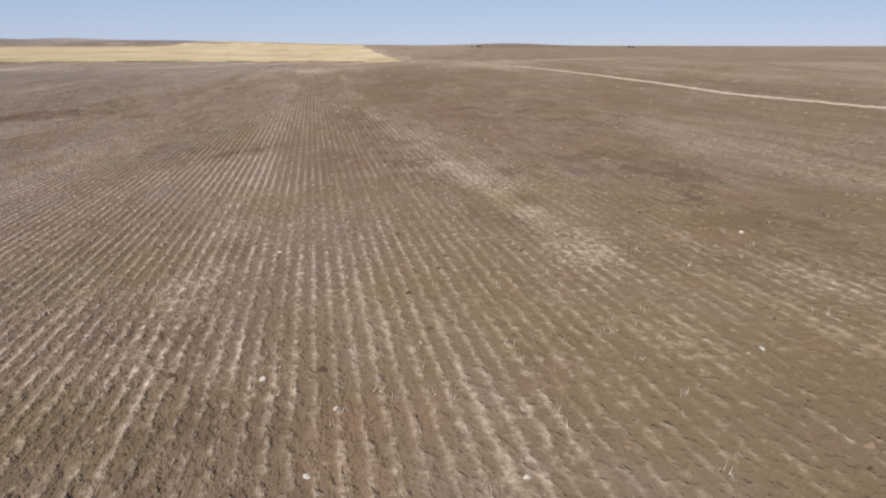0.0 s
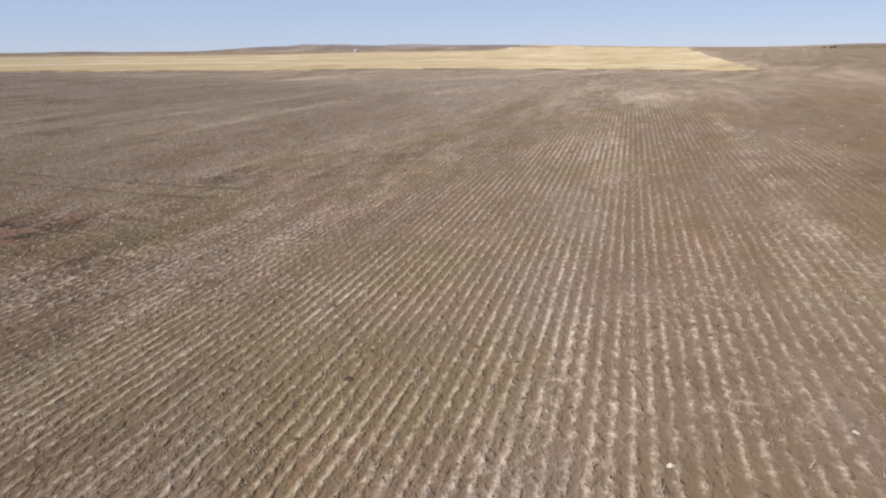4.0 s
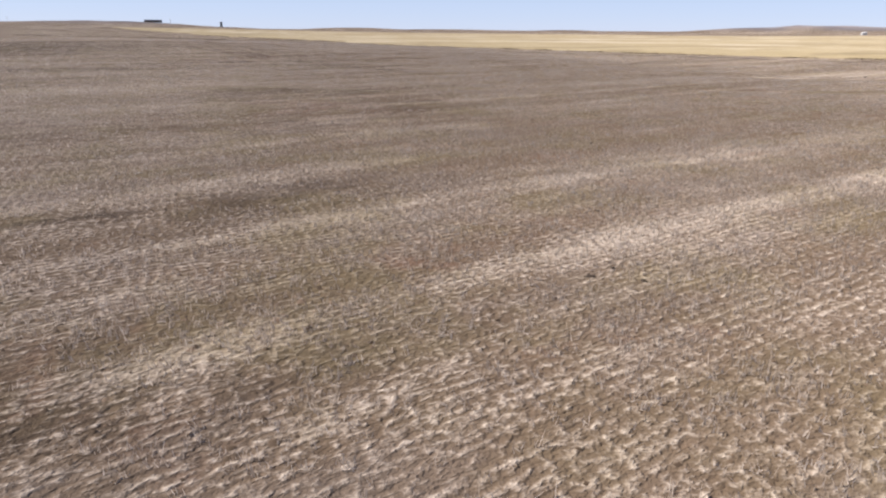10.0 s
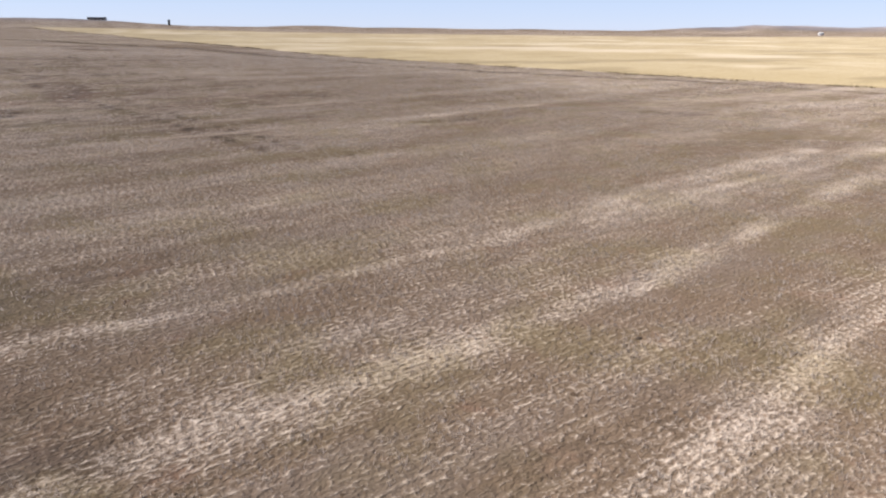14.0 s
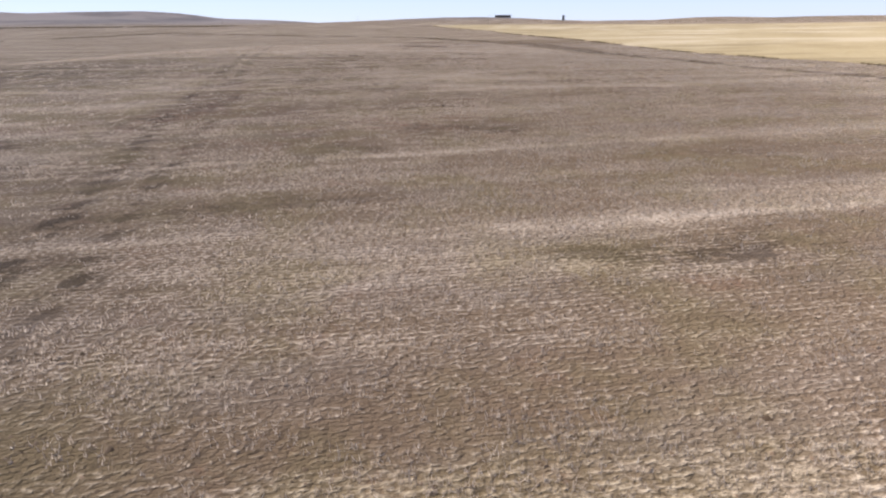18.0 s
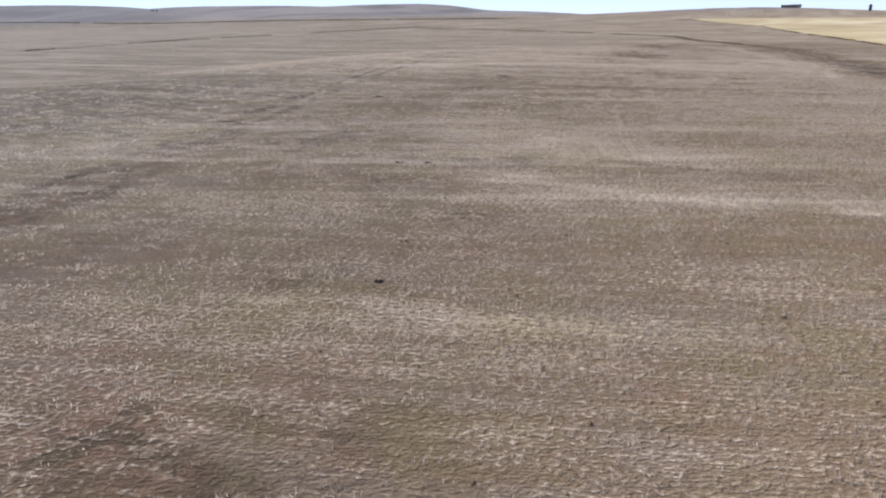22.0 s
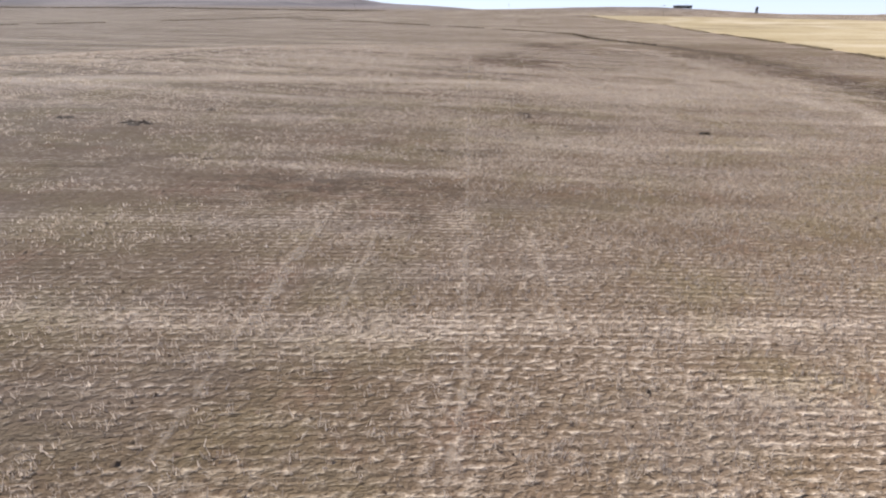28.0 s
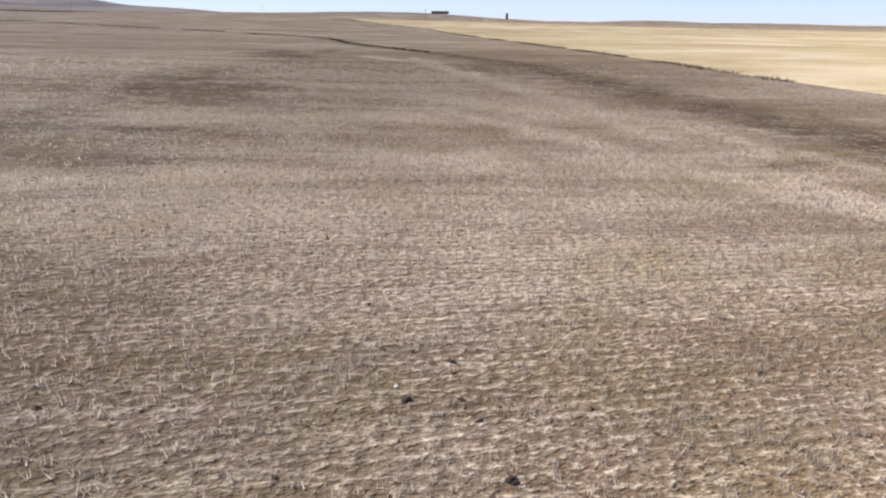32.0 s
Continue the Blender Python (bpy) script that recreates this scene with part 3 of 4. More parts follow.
HOLLOWS += [
    (1.6, 0.8, [(111.3, 191.9), (110.1, 197.2), (107.7, 203.9)]), (1.6, 0.9, [(128.1, 203.5), (132, 202.4), (136, 200.7)]), (0.35, 0.9, [(115.1, 185.6), (119, 187.2), (123.5, 189.6)]),
    (4, 0.6, [(172, 175), (185, 167)]), (2.5, 0.6, [(75, 158.6), (129, 180)]), (1.5, 0.7, [(44, 106), (58, 116)]), (1.5, 0.7, [(21, 105), (30, 107), (40, 110.5)]),
    (5, 0.8, [(8, 295), (40, 269)]), (22, 1.0, [(480, -285), (800, -310)])]
HOLLOWS_NEAR = [  # short bare stretches along the rows
    (0.9, 0.8, [(80, 88.2), (87, 88.6), (93, 90.6)]), (0.9, 0.7, [(82, 78), (86, 79), (91, 80.5)]), (1.2, 0.6, [(76, 111.7), (86, 112.3), (95, 112.4)]), (2.2, 1.2, [(54, 38), (60, 39)]),
    (4.0, 0.9, [(54, 49), (57, 43)]), (1.2, 0.9, [(56, 33.2), (60, 34.2)]), (1.6, 0.5, [(124, 213), (129, 217)]), (2.0, 0.45, [(120, 221), (125, 225)]),
    (1.2, 1.1, [(138, 172.4), (146, 173.5)]), (1.2, 0.9, [(118, 175), (124.5, 177.8)])]
HOLLOWS_NEAR += [
    (2.0, 1.0, [(128, 202.5), (136, 202)]), (2.0, 0.8, [(115, 202), (110, 206)]), (1.1, 0.9, [(119, 236.8), (125, 239.2)]), (0.9, 0.8, [(131, 241.5), (137, 242.3)]),
    (1.4, 0.8, [(117, 295), (122, 297)]), (1.2, 0.5, [(112, 300.5), (118, 303)]), (0.8, 0.35, [(115, 323), (119, 324)]), (2.2, 1.0, [(98, 346.5), (112, 347)]),
    (0.45, 1.1, [(118.9, 312.6), (119.5, 311.4), (120.1, 309.6)]), (1.6, 1.0, [(95, 189.2), (99.1, 188), (101, 195)]), (1.0, 0.9, [(99.8, 180.8), (103.2, 182.7), (105.9, 185.4)])]
HOLLOWS_WEST = [
    (2.2, 1.0, [(86, 241), (89.7, 246), (85, 256), (82.4, 266.5)]), (0.9, 0.9, [(108, 229.5), (110.9, 232.4), (113, 234)]), (1.6, 0.7, [(98, 236), (102.9, 239.5), (106, 243.2)]),
    (3.0, 0.8, [(75, 247), (78.9, 251.4), (81, 256)]), (1.6, 0.7, [(99, 274), (103.8, 284.3), (108, 291)]), (0.8, 0.8, [(117.4, 228.4), (118.9, 229.7), (120, 231.6)]),
    (0.6, 0.8, [(126.6, 225.5), (128.5, 225.4)]), (5, 0.7, [(48, 258), (64.4, 248), (79.4, 237.4), (93.6, 229.5)]), (0.8, 0.6, [(104, 329.4), (109, 330.5)])]
HOLLOWS_WEST += [
    (0.9, 0.8, [(114.5, 287.1), (117.4, 286.1), (120.6, 287.2)]), (0.7, 0.8, [(119, 283.7), (122.2, 284.2)]), (0.8, 0.5, [(128.9, 291.6), (131.6, 292), (135, 292.7)]),
    (0.7, 0.45, [(128.7, 288.5), (131.3, 288.4), (134, 289)]), (0.35, 0.8, [(113.3, 328.3), (117.5, 316.9), (120.6, 308.9)]), (1.2, 0.5, [(95, 304.4), (101.5, 306.2), (109, 307.7)]),
    (0.9, 0.8, [(102.3, 117.5), (109.7, 116.3), (117.7, 115.3)]), (1.6, 1.0, [(92, 137.4), (94.5, 137.4), (98.5, 138.6)]), (1.2, 0.9, [(92, 126.4), (96, 125.9)]),
    (0.9, 0.6, [(101.6, 134.4), (107.8, 134.7), (113.7, 134.3)])]
FENCE_ROW = [(-2600, 1365), (-2020, 1360), (-1274, 1352), (-759, 1364), (-502, 1372), (-300, 1400)]
DITCH = [(-195, 385), (-234, 466), (-268, 545), (-268, 615), (-262, 700), (-236, 762), (-196, 776)]


def blots(x, y, spots):
    out = np.zeros(np.shape(x))
    for cx, cy, a, b, turn, k in spots:
        c, s = math.cos(radians(turn)), math.sin(radians(turn))
        p, q = ((x - cx) * c + (y - cy) * s) / a, (-(x - cx) * s + (y - cy) * c) / b
        out = np.maximum(out, k * np.exp(-(p * p + q * q)))
    return out


def strokes(x, y, lines, seed):
    """Soft, patchy bands along lines of the plan."""
    out = np.zeros(np.shape(x))
    for wide, k, line in lines:
        line = np.asarray(line, float)
        lo, hi = line.min(0) - 4 * wide - 4, line.max(0) + 4 * wide + 4
        at = (x > lo[0]) & (x < hi[0]) & (y > lo[1]) & (y < hi[1])
        p, q = x[at], y[at]
        spread = wide * (0.7 + 0.7 * lattice(p / 4, q / 4, seed + 1))
        out[at] = np.maximum(out[at], k * np.exp(-(near_line(p, q, line) / spread) ** 2) * (0.35 + 0.95 * lattice(p / 3.5, q / 3.5, seed)))
    return out


def marks(x, y):
    """The light, dark and ruddy shares of the soil's cover."""
    wave = 3.0 * (lattice(x / 9, y / 9, 11) - 0.5) + 2.2 * (lattice(x / 3.3, y / 3.3, 12) - 0.5)
    pale = blots(x + wave, y + 0.5 * wave, PALE)
    s = across(x, y) + 0.7 * (lattice(x / 6, y / 6, 13) - 0.5)
    row = sum(np.exp(-((s - q) / (0.5 + 0.25 * (k % 3) if q > 60 else 0.35)) ** 2) for k, q in enumerate(WINDROWS))
    for k, lines in enumerate((STRAW_SOUTH, STRAW_MIDDLE, STRAW_NORTH, STRAW_LAST, STRAW_FAR, PRESSED)):
        pale = np.maximum(pale, strokes(x + 0.25 * wave, y + 0.2 * wave, lines, 81 + k))
    pale = np.maximum(pale, row * np.where(y < 60, 0.4, 1.0) * (0.15 + 0.75 * lattice(x / 13, s / 7, 17)) * smooth(300 - np.hypot(x - 120, y - 170), 0, 60))
    dark = blots(x + 2 * wave, y + wave, DARK)
    swale = near_line(x + wave, y, SWALE)
    wide = np.interp(y, (120, 240, 300, 350, 430, 460), (1.4, 2.6, 3.4, 6.5, 6.0, 3.0))
    dark = np.maximum(dark, np.interp(y, (60, 150, 250, 330, 370), (0.3, 0.8, 1.1, 1.1, 1.1)) * np.exp(-(swale / wide) ** 2))
    dark = np.maximum(dark, 1.2 * np.exp(-(near_line(x, y, FENCE_ROW) / 20) ** 2))
    dark = np.maximum(dark, 1.2 * np.exp(-(near_line(x + 2 * wave, y, DITCH) / 5.5) ** 2))
    for k, lines in enumerate((RUTS, HOLLOWS, HOLLOWS_NEAR, HOLLOWS_WEST)):
        dark = np.maximum(dark, strokes(x + 0.3 * k * wave, y + 0.15 * k * wave, lines, 61 + 3 * k))
    south = (y - 32) - (x - 258) * 0.187
    dark = np.maximum(dark, 0.55 * smooth(-south, 0, 25) * smooth(x, 250, 340))
    far = smooth(np.hypot(x, y - 100), 1200, 2200)
    dark = np.maximum(dark, far * 0.9 * lattice(x / 420, y / 260, 21))
    return pale, dark, blots(x + wave, y, RUDDY) * np.where(y < 30, 0.55, 1.0)


def sheet(name, xs, ys, material, zs=None):
    """A grid mesh over the plan from arrays of corners."""
    n, m = xs.shape
    me = bpy.data.meshes.new(name)
    co = np.stack([xs, ys, land(xs, ys) if zs is None else zs], -1).reshape(-1, 3)
    i = (np.arange(n - 1)[:, None] * m + np.arange(m - 1)).ravel()
    quads = np.stack([i, i + m, i + m + 1, i + 1], 1)
    if np.cross(co[quads[0, 1]] - co[quads[0, 0]], co[quads[0, 3]] - co[quads[0, 0]])[2] < 0:
        quads = quads[:, ::-1]
    fill(me, co, quads)
    me.materials.append(material)
    me.shade_smooth()
    return new(name, me)


def fill(me, co, faces):
    k = faces.shape[1]
    me.vertices.add(len(co))
    me.vertices.foreach_set("co", np.ascontiguousarray(co, np.float32).ravel())
    me.loops.add(faces.size)
    me.loops.foreach_set("vertex_index", np.ascontiguousarray(faces, np.int32).ravel())
    me.polygons.add(len(faces))
    me.polygons.foreach_set("loop_start", np.arange(len(faces), dtype=np.int32) * k)
    me.update(calc_edges=True)


def share(me, name, values):
    a = me.attributes.new(name, "FLOAT", "POINT")
    a.data.foreach_set("value", np.ascontiguousarray(values, np.float32).ravel())


def steps(lo, hi, fine, reach, grow=1.06):
    mid = np.arange(lo, hi, fine)
    out, d, p = [], fine, 0
    while p < reach:
        d *= grow
        p += d
        out.append(p)
    out = np.array(out)
    return np.concatenate([lo - out[::-1], mid, mid[-1] + out])


GX, GY = steps(-20, 215, 0.9, 4700, 1.065), steps(-40, 460, 0.9, 4700, 1.065)
gx, gy = np.meshgrid(GX, GY, indexing="ij")
ground = sheet("ground", gx, gy, M_GROUND)
tagged(ground, "rolling harvested field of grey-brown soil and straw stubble", "ground", kind="structure")
pale, dark, ruddy = marks(gx, gy)
GROUND_Z, GROUND_BAND = land(gx, gy), band(gx, gy)


def sampled(field, x, y):
    """A field of the ground's grid at points between its corners."""
    i = np.clip(np.searchsorted(GX, x) - 1, 0, len(GX) - 2)
    j = np.clip(np.searchsorted(GY, y) - 1, 0, len(GY) - 2)
    a, b = (x - GX[i]) / (GX[i + 1] - GX[i]), (y - GY[j]) / (GY[j + 1] - GY[j])
    return (field[i, j] * (1 - a) + field[i + 1, j] * a) * (1 - b) + (field[i, j + 1] * (1 - a) + field[i + 1, j + 1] * a) * b


# the haze-toned brush colour comes in with height, on the far hills
for key, val in (("along", gx), ("across", across(gx, gy)), ("rough", np.interp(gy, (15, 38), (0.6, 1.0))), ("crust", np.interp(gy, (20, 45, 70, 100, 215, 250, 300, 330), (0.05, 0.45, 0.4, 0.25, 0.35, 0.4, 0.3, 0.25)) + 0.4 * smooth(134 - gx, 0, 8) * smooth(gy, 115, 140) * smooth(-gy, -260, -225) + 0.4 * smooth(101 - gx, 0, 8) * smooth(gy, 75, 88) * smooth(-gy, -130, -105) + 0.35 * smooth(64 - gx, 0, 5) * smooth(gy, 26, 32) * smooth(-gy, -60, -48)), ("row", np.interp(across(gx, gy), ROW_S, ROW_N)), ("band", GROUND_BAND), ("lined", np.interp(gy, *LINED) * rows(gx, gy)), ("loose", smooth(near_line(gx, gy, STRIP), 24, 46) - 0.2 * smooth(29 - across(gx, gy), 0, 3) * smooth(60 - gy, 0, 20)), ("hazy_sage", 0.9 * smooth(land(gx, gy), 12, 26)), ("light", pale), ("dark", dark), ("red", ruddy)):
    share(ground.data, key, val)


# ---- the yellow grass field beyond ----
EDGE = np.array([(36, 850), (45, 828), (104, 738), (147, 540), (159, 475), (170, 404), (181, 345), (190, 308), (200, 281), (224, 212), (240, 170), (247, 140), (250, 85), (258, 32)], float)


def resample(line, step):
    line = np.asarray(line, float)
    d = np.concatenate([[0], np.cumsum(np.hypot(*np.diff(line, axis=0).T))])
    s = np.linspace(0, d[-1], max(2, int(d[-1] / step) + 1))
    return np.stack([np.interp(s, d, line[:, 0]), np.interp(s, d, line[:, 1])], 1)


edge = resample(EDGE, 3.0)
edge[:, 0] += 2.5 * (lattice(edge[:, 1] / 14, edge[:, 0] / 14, 8) - 0.5)
reach = np.concatenate([[-0.6, 0, 1.5], 3 * np.cumsum(1.09 ** np.arange(57))])
fx, fy = edge[:, :1] + reach * 0.983, edge[:, 1:] + reach * 0.184
lift = np.where(reach < -0.3, -0.3, 0.10 + 0.12 * lattice(fx / 2.0, fy / 2.0, 9))
grass = sheet("grass_field", fx, fy, M_GRASS, land(fx, fy) + lift + 0.25 * smooth(reach, 60, 600) * np.ones_like(fx))
tagged(grass, "ungrazed field of dry yellow grass beside the stubble", "field", kind="structure")


# ---- stubble, weeds and wheel marks ----
def blades(name, base, high, wide, lean, material, rng):
    """Thin three-cornered blades standing on points of the ground."""
    n = len(base)
    turn = rng.uniform(0, 2 * np.pi, n)
    dx, dy = np.cos(turn) * wide / 2, np.sin(turn) * wide / 2
    tilt = rng.normal(0, lean, (n, 2)) * high[:, None]
    z0 = base[:, 2] - 0.02
    co = np.empty((n, 3, 3))
    co[:, 0] = np.stack([base[:, 0] - dx, base[:, 1] - dy, z0], 1)
    co[:, 1] = np.stack([base[:, 0] + dx, base[:, 1] + dy, z0], 1)
    co[:, 2] = np.stack([base[:, 0] + tilt[:, 0], base[:, 1] + tilt[:, 1], base[:, 2] + high], 1)
    me = bpy.data.meshes.new(name)
    fill(me, co.reshape(-1, 3), np.arange(3 * n).reshape(-1, 3))
    me.materials.append(material)
    return new(name, me)


def stubble_points(rng, inner, outer, gap):
    """Places along the drill rows, within a strip of the plan."""
    out = []
    line = resample(STRIP, 4.0)
    for k in range(len(line) - 1):
        a, b = line[k], line[k + 1]
        length = np.hypot(*(b - a))
        count = int(length * 2 * outer / (0.305 * gap))
        s, w = rng.uniform(0, 1, count), rng.uniform(-outer, outer, count)
        nx, ny = -(b - a)[1] / length, (b - a)[0] / length
        out.append(np.stack([a[0] + s * (b - a)[0] + nx * w, a[1] + s * (b - a)[1] + ny * w], 1))
    p = np.concatenate(out)
    s = across(p[:, 0], p[:, 1])
    p[:, 1] += np.interp(np.round(np.interp(s, ROW_S, ROW_N)), ROW_N, ROW_S) - s + rng.normal(0, 1, len(s)) * (0.13 - 0.09 * rows(p[:, 0], p[:, 1]) * np.interp(p[:, 1], *LINED) / 0.24)
    d = near_line(p[:, 0], p[:, 1], STRIP)
    density = 0.75 * sampled(GROUND_BAND, p[:, 0], p[:, 1]) + 0.5 * sampled(pale, p[:, 0], p[:, 1]) - 1.15 * sampled(dark, p[:, 0], p[:, 1]) * smooth(0.6 * lattice(p[:, 0] / 1.6, s / 0.5, 35) + 0.4 * lattice(p[:, 0] / 0.5, p[:, 1] / 0.5, 36), 0.3, 0.65) * 1.7 + 0.75 * (lattice(p[:, 0] / 0.8, p[:, 1] / 0.8, 31) - 0.35)
    density = density + 0.8 * (lattice(p[:, 0] / 1.9, s / 0.55, 33) - 0.48) + 0.6 * (lattice(p[:, 0] / 4.5, s / 1.6, 34) - 0.48)
    density = density * smooth(d, inner - 2.0, inner + 2.0) * (1 - smooth(d, 0.75 * outer, outer)) * (1 - smooth(p[:, 1], 380, 440))
    density = density * np.where((p[:, 1] < 60) & (inner > 30), 0.35, 1.0)
    density = density * np.where(p[:, 1] < 40, np.interp(s, (20, 28.9, 29.15, 29.65, 29.9, 35, 39), (0.02, 0.05, 0.3, 0.3, 0.10, 0.3, 0.5)), 1.0)
    return p[rng.uniform(0, 1, len(p)) < density]


def clumps(name, p, size, tall, material, rng):
    """Low ridges of cut straw, laid along the rows."""
    n = len(p)
    th = np.radians(np.interp(p[:, 1], *THETA)) + rng.normal(0, 1, n) * np.interp(p[:, 1], (15, 40, 300, 350), (0.2, 0.7, 0.6, 0.45))
    along, side = np.stack([np.cos(th), np.sin(th)], 1), np.stack([-np.sin(th), np.cos(th)], 1)
    half, wide = np.minimum(rng.gamma(3.5, 0.014, n), 0.10)[:, None] * size, rng.uniform(0.008, 0.018, n)[:, None] * size
    high = rng.uniform(0.4, 1.4, n) * tall
    bend = rng.normal(0, 0.02, (n, 1))
    z = sampled(GROUND_Z, p[:, 0], p[:, 1])
    co = np.empty((n, 6, 3))
    for k, (a, w, h) in enumerate(((-1, 1, 0), (1, 1, 0), (-0.8, 0, 1), (0.8, 0, 1), (-1, -1, 0), (1, -1, 0))):
        co[:, k, :2] = p + along * a * half + side * (w * wide + bend * a)
        co[:, k, 2] = z - 0.01 + h * high * rng.uniform(0.6, 1.2, n)
    i = 6 * np.arange(n)[:, None]
    faces = np.stack([i + (0, 1, 3, 2), i + (2, 3, 5, 4)], 1).reshape(-1, 4)
    me = bpy.data.meshes.new(name)
    fill(me, co.reshape(-1, 3), faces[:, ::-1])
    me.materials.append(material)
    return new(name, me)


def tufted(p, times, spread, rng):
    p = np.repeat(p, times, 0)
    p = p + rng.normal(0, spread, p.shape)
    return np.stack([p[:, 0], p[:, 1], sampled(GROUND_Z, p[:, 0], p[:, 1])], 1)


rng = np.random.default_rng(5)
for inner, outer, gap, size, tall, wide, spread, times in (
        (0, 15, 0.14, 1.0, 0.030, 0.020, 0.05, 4),
        (13, 50, 0.26, 1.2, 0.04, 0.034, 0.10, 5),
        (44, 125, 1.1, 0, 0, 0.11, 0.20, 5)):
    spots = stubble_points(rng, inner, outer, gap)
    if inner < 40:
        tagged(clumps("straw", spots[::4] if inner else spots[::2], size, tall, M_STUBBLE, rng), "pale cut straw lying loose along the drill rows", "straw", kind="stuff")
    base = tufted(spots, times, spread, rng)
    tagged(blades("stubble", base, rng.uniform(0.08, 0.235, len(base)) * (1.0 if inner < 1 else 0.75) * np.where(base[:, 1] < 40, 0.6, 1.0), rng.uniform(0.6, 1.5, len(base)) * wide, 0.36, M_STUBBLE, rng),
           "short cut stubble standing in drill rows", "stubble", kind="stuff")


def crumbs(name, p, material, rng):
    """Small broken lumps of soil, each a rough low heap of four faces."""
    n = len(p)
    r, high, turn = rng.gamma(4.5, 0.0092, n), rng.uniform(0.35, 0.9, n), rng.uniform(0, 2 * np.pi, n)
    z = sampled(GROUND_Z, p[:, 0], p[:, 1]) - 0.008
    co = np.empty((n, 5, 3))
    for k in range(4):
        a, q = turn + k * np.pi / 2 + rng.normal(0, 0.2, n), r * rng.uniform(0.7, 1.4, n)
        co[:, k] = np.stack([p[:, 0] + q * np.cos(a), p[:, 1] + q * np.sin(a), z], 1)
    co[:, 4] = np.stack([p[:, 0] + r * rng.normal(0, 0.25, n), p[:, 1] + r * rng.normal(0, 0.25, n), z + 0.01 + r * high], 1)
    i = 5 * np.arange(n)[:, None, None]
    faces = (i + np.array([(0, 1, 4), (1, 2, 4), (2, 3, 4), (3, 0, 4)])).reshape(-1, 3)
    me = bpy.data.meshes.new(name)
    fill(me, co.reshape(-1, 3), faces)
    me.materials.append(material)
    return new(name, me)


def scattered(rng, outer, count):
    """Random places in the strip, thick where the soil is bare and in drifts."""
    line = resample(STRIP, 4.0)
    k = rng.integers(0, len(line) - 1, count)
    a, d = line[k], line[k + 1] - line[k]
    w = rng.uniform(-outer, outer, count) / np.hypot(d[:, 0], d[:, 1])
    p = a + d * rng.uniform(0, 1, (count, 1)) + np.stack([-d[:, 1], d[:, 0]], 1) * w[:, None]
    share_ = np.interp(p[:, 1], (15, 40, 90, 150, 300, 345), (0.25, 0.6, 0.5, 0.8, 0.8, 0.5))
    thick = share_ * (0.3 + 1.3 * lattice(p[:, 0] / 1.7, p[:, 1] / 1.7, 71) * lattice(p[:, 0] / 6, p[:, 1] / 6, 73) * 2 + 3.0 * sampled(dark, p[:, 0], p[:, 1]))
    return p[rng.uniform(0, 1, count) < thick]


rng = np.random.default_rng(21)
tagged(crumbs("soil_crumbs", scattered(rng, 18, 130000), M_CRUMB, rng), "small dry brown lumps of broken soil between the straw", "soil crumbs", kind="stuff")

rng = np.random.default_rng(12)
fringe = np.repeat(resample(EDGE, 0.5), 12, 0)
fringe = fringe + rng.normal(0, 1.0, fringe.shape) - (1.0, 0)
fringe = fringe[lattice(fringe[:, 0] / 7, fringe[:, 1] / 7, 41) > 0.42]
weeds = blades("weeds", np.stack([fringe[:, 0], fringe[:, 1], land(fringe[:, 0], fringe[:, 1])], 1), rng.uniform(0.1, 0.42, len(fringe)),
               rng.uniform(0.1, 0.3, len(fringe)), 0.4, M_WEEDS, rng)
tagged(weeds, "dark dead weeds along the edge of the grass field", "weeds", kind="stuff")

# rough growth along the far fence, the ditches and the far end of the swale
for line, high, label in ((FENCE_ROW, 2.2, "dark rough growth along a far fence line"), (DITCH, 0.9, "dark dead weeds standing in a field ditch"),
                          (SWALE[:8], 0.6, "dark dead weeds along the dry swale")):
    p = np.repeat(resample(line, 0.7), 3, 0)
    p = p + rng.normal(0, high, p.shape)
    p = p[lattice(p[:, 0] / 23, p[:, 1] / 23, 43) > 0.25]
    growth = blades("weeds", np.stack([p[:, 0], p[:, 1], land(p[:, 0], p[:, 1]) - 0.1], 1), rng.uniform(0.4, 1.0, len(p)) * high,
                    rng.uniform(0.6, 1.5, len(p)) * max(high, 0.8), 0.4, M_WEEDS, rng)
    tagged(growth, label, "weeds", kind="stuff")


def ribbon(name, line, width, material, label):
    """A wheel mark draped over the ground."""
    p = resample(line, 1.0)
    d = np.gradient(p, axis=0)
    d /= np.hypot(d[:, 0], d[:, 1])[:, None]
    side = np.array([-1, -0.5, 0, 0.5, 1]) * width / 2
    sway = 0.25 * (lattice(p[:, 0] / 5, p[:, 1] / 5, 51) - 0.5)
    xs = p[:, :1] - d[:, 1:] * (side + sway[:, None])
    ys = p[:, 1:] + d[:, :1] * (side + sway[:, None])
    ob = sheet(name, xs, ys, material, land(xs, ys) + 0.022)
    share(ob.data, "edge", np.broadcast_to(1 - np.abs(side) / (width / 2), xs.shape))
    return tagged(ob, label, "wheel track", "wheel marks in the field", "structure")


def beside(line, off):
    line = np.asarray(line, float)
    d = np.gradient(line, axis=0)
    d /= np.hypot(d[:, 0], d[:, 1])[:, None]
    return line + np.stack([-d[:, 1], d[:, 0]], 1) * off


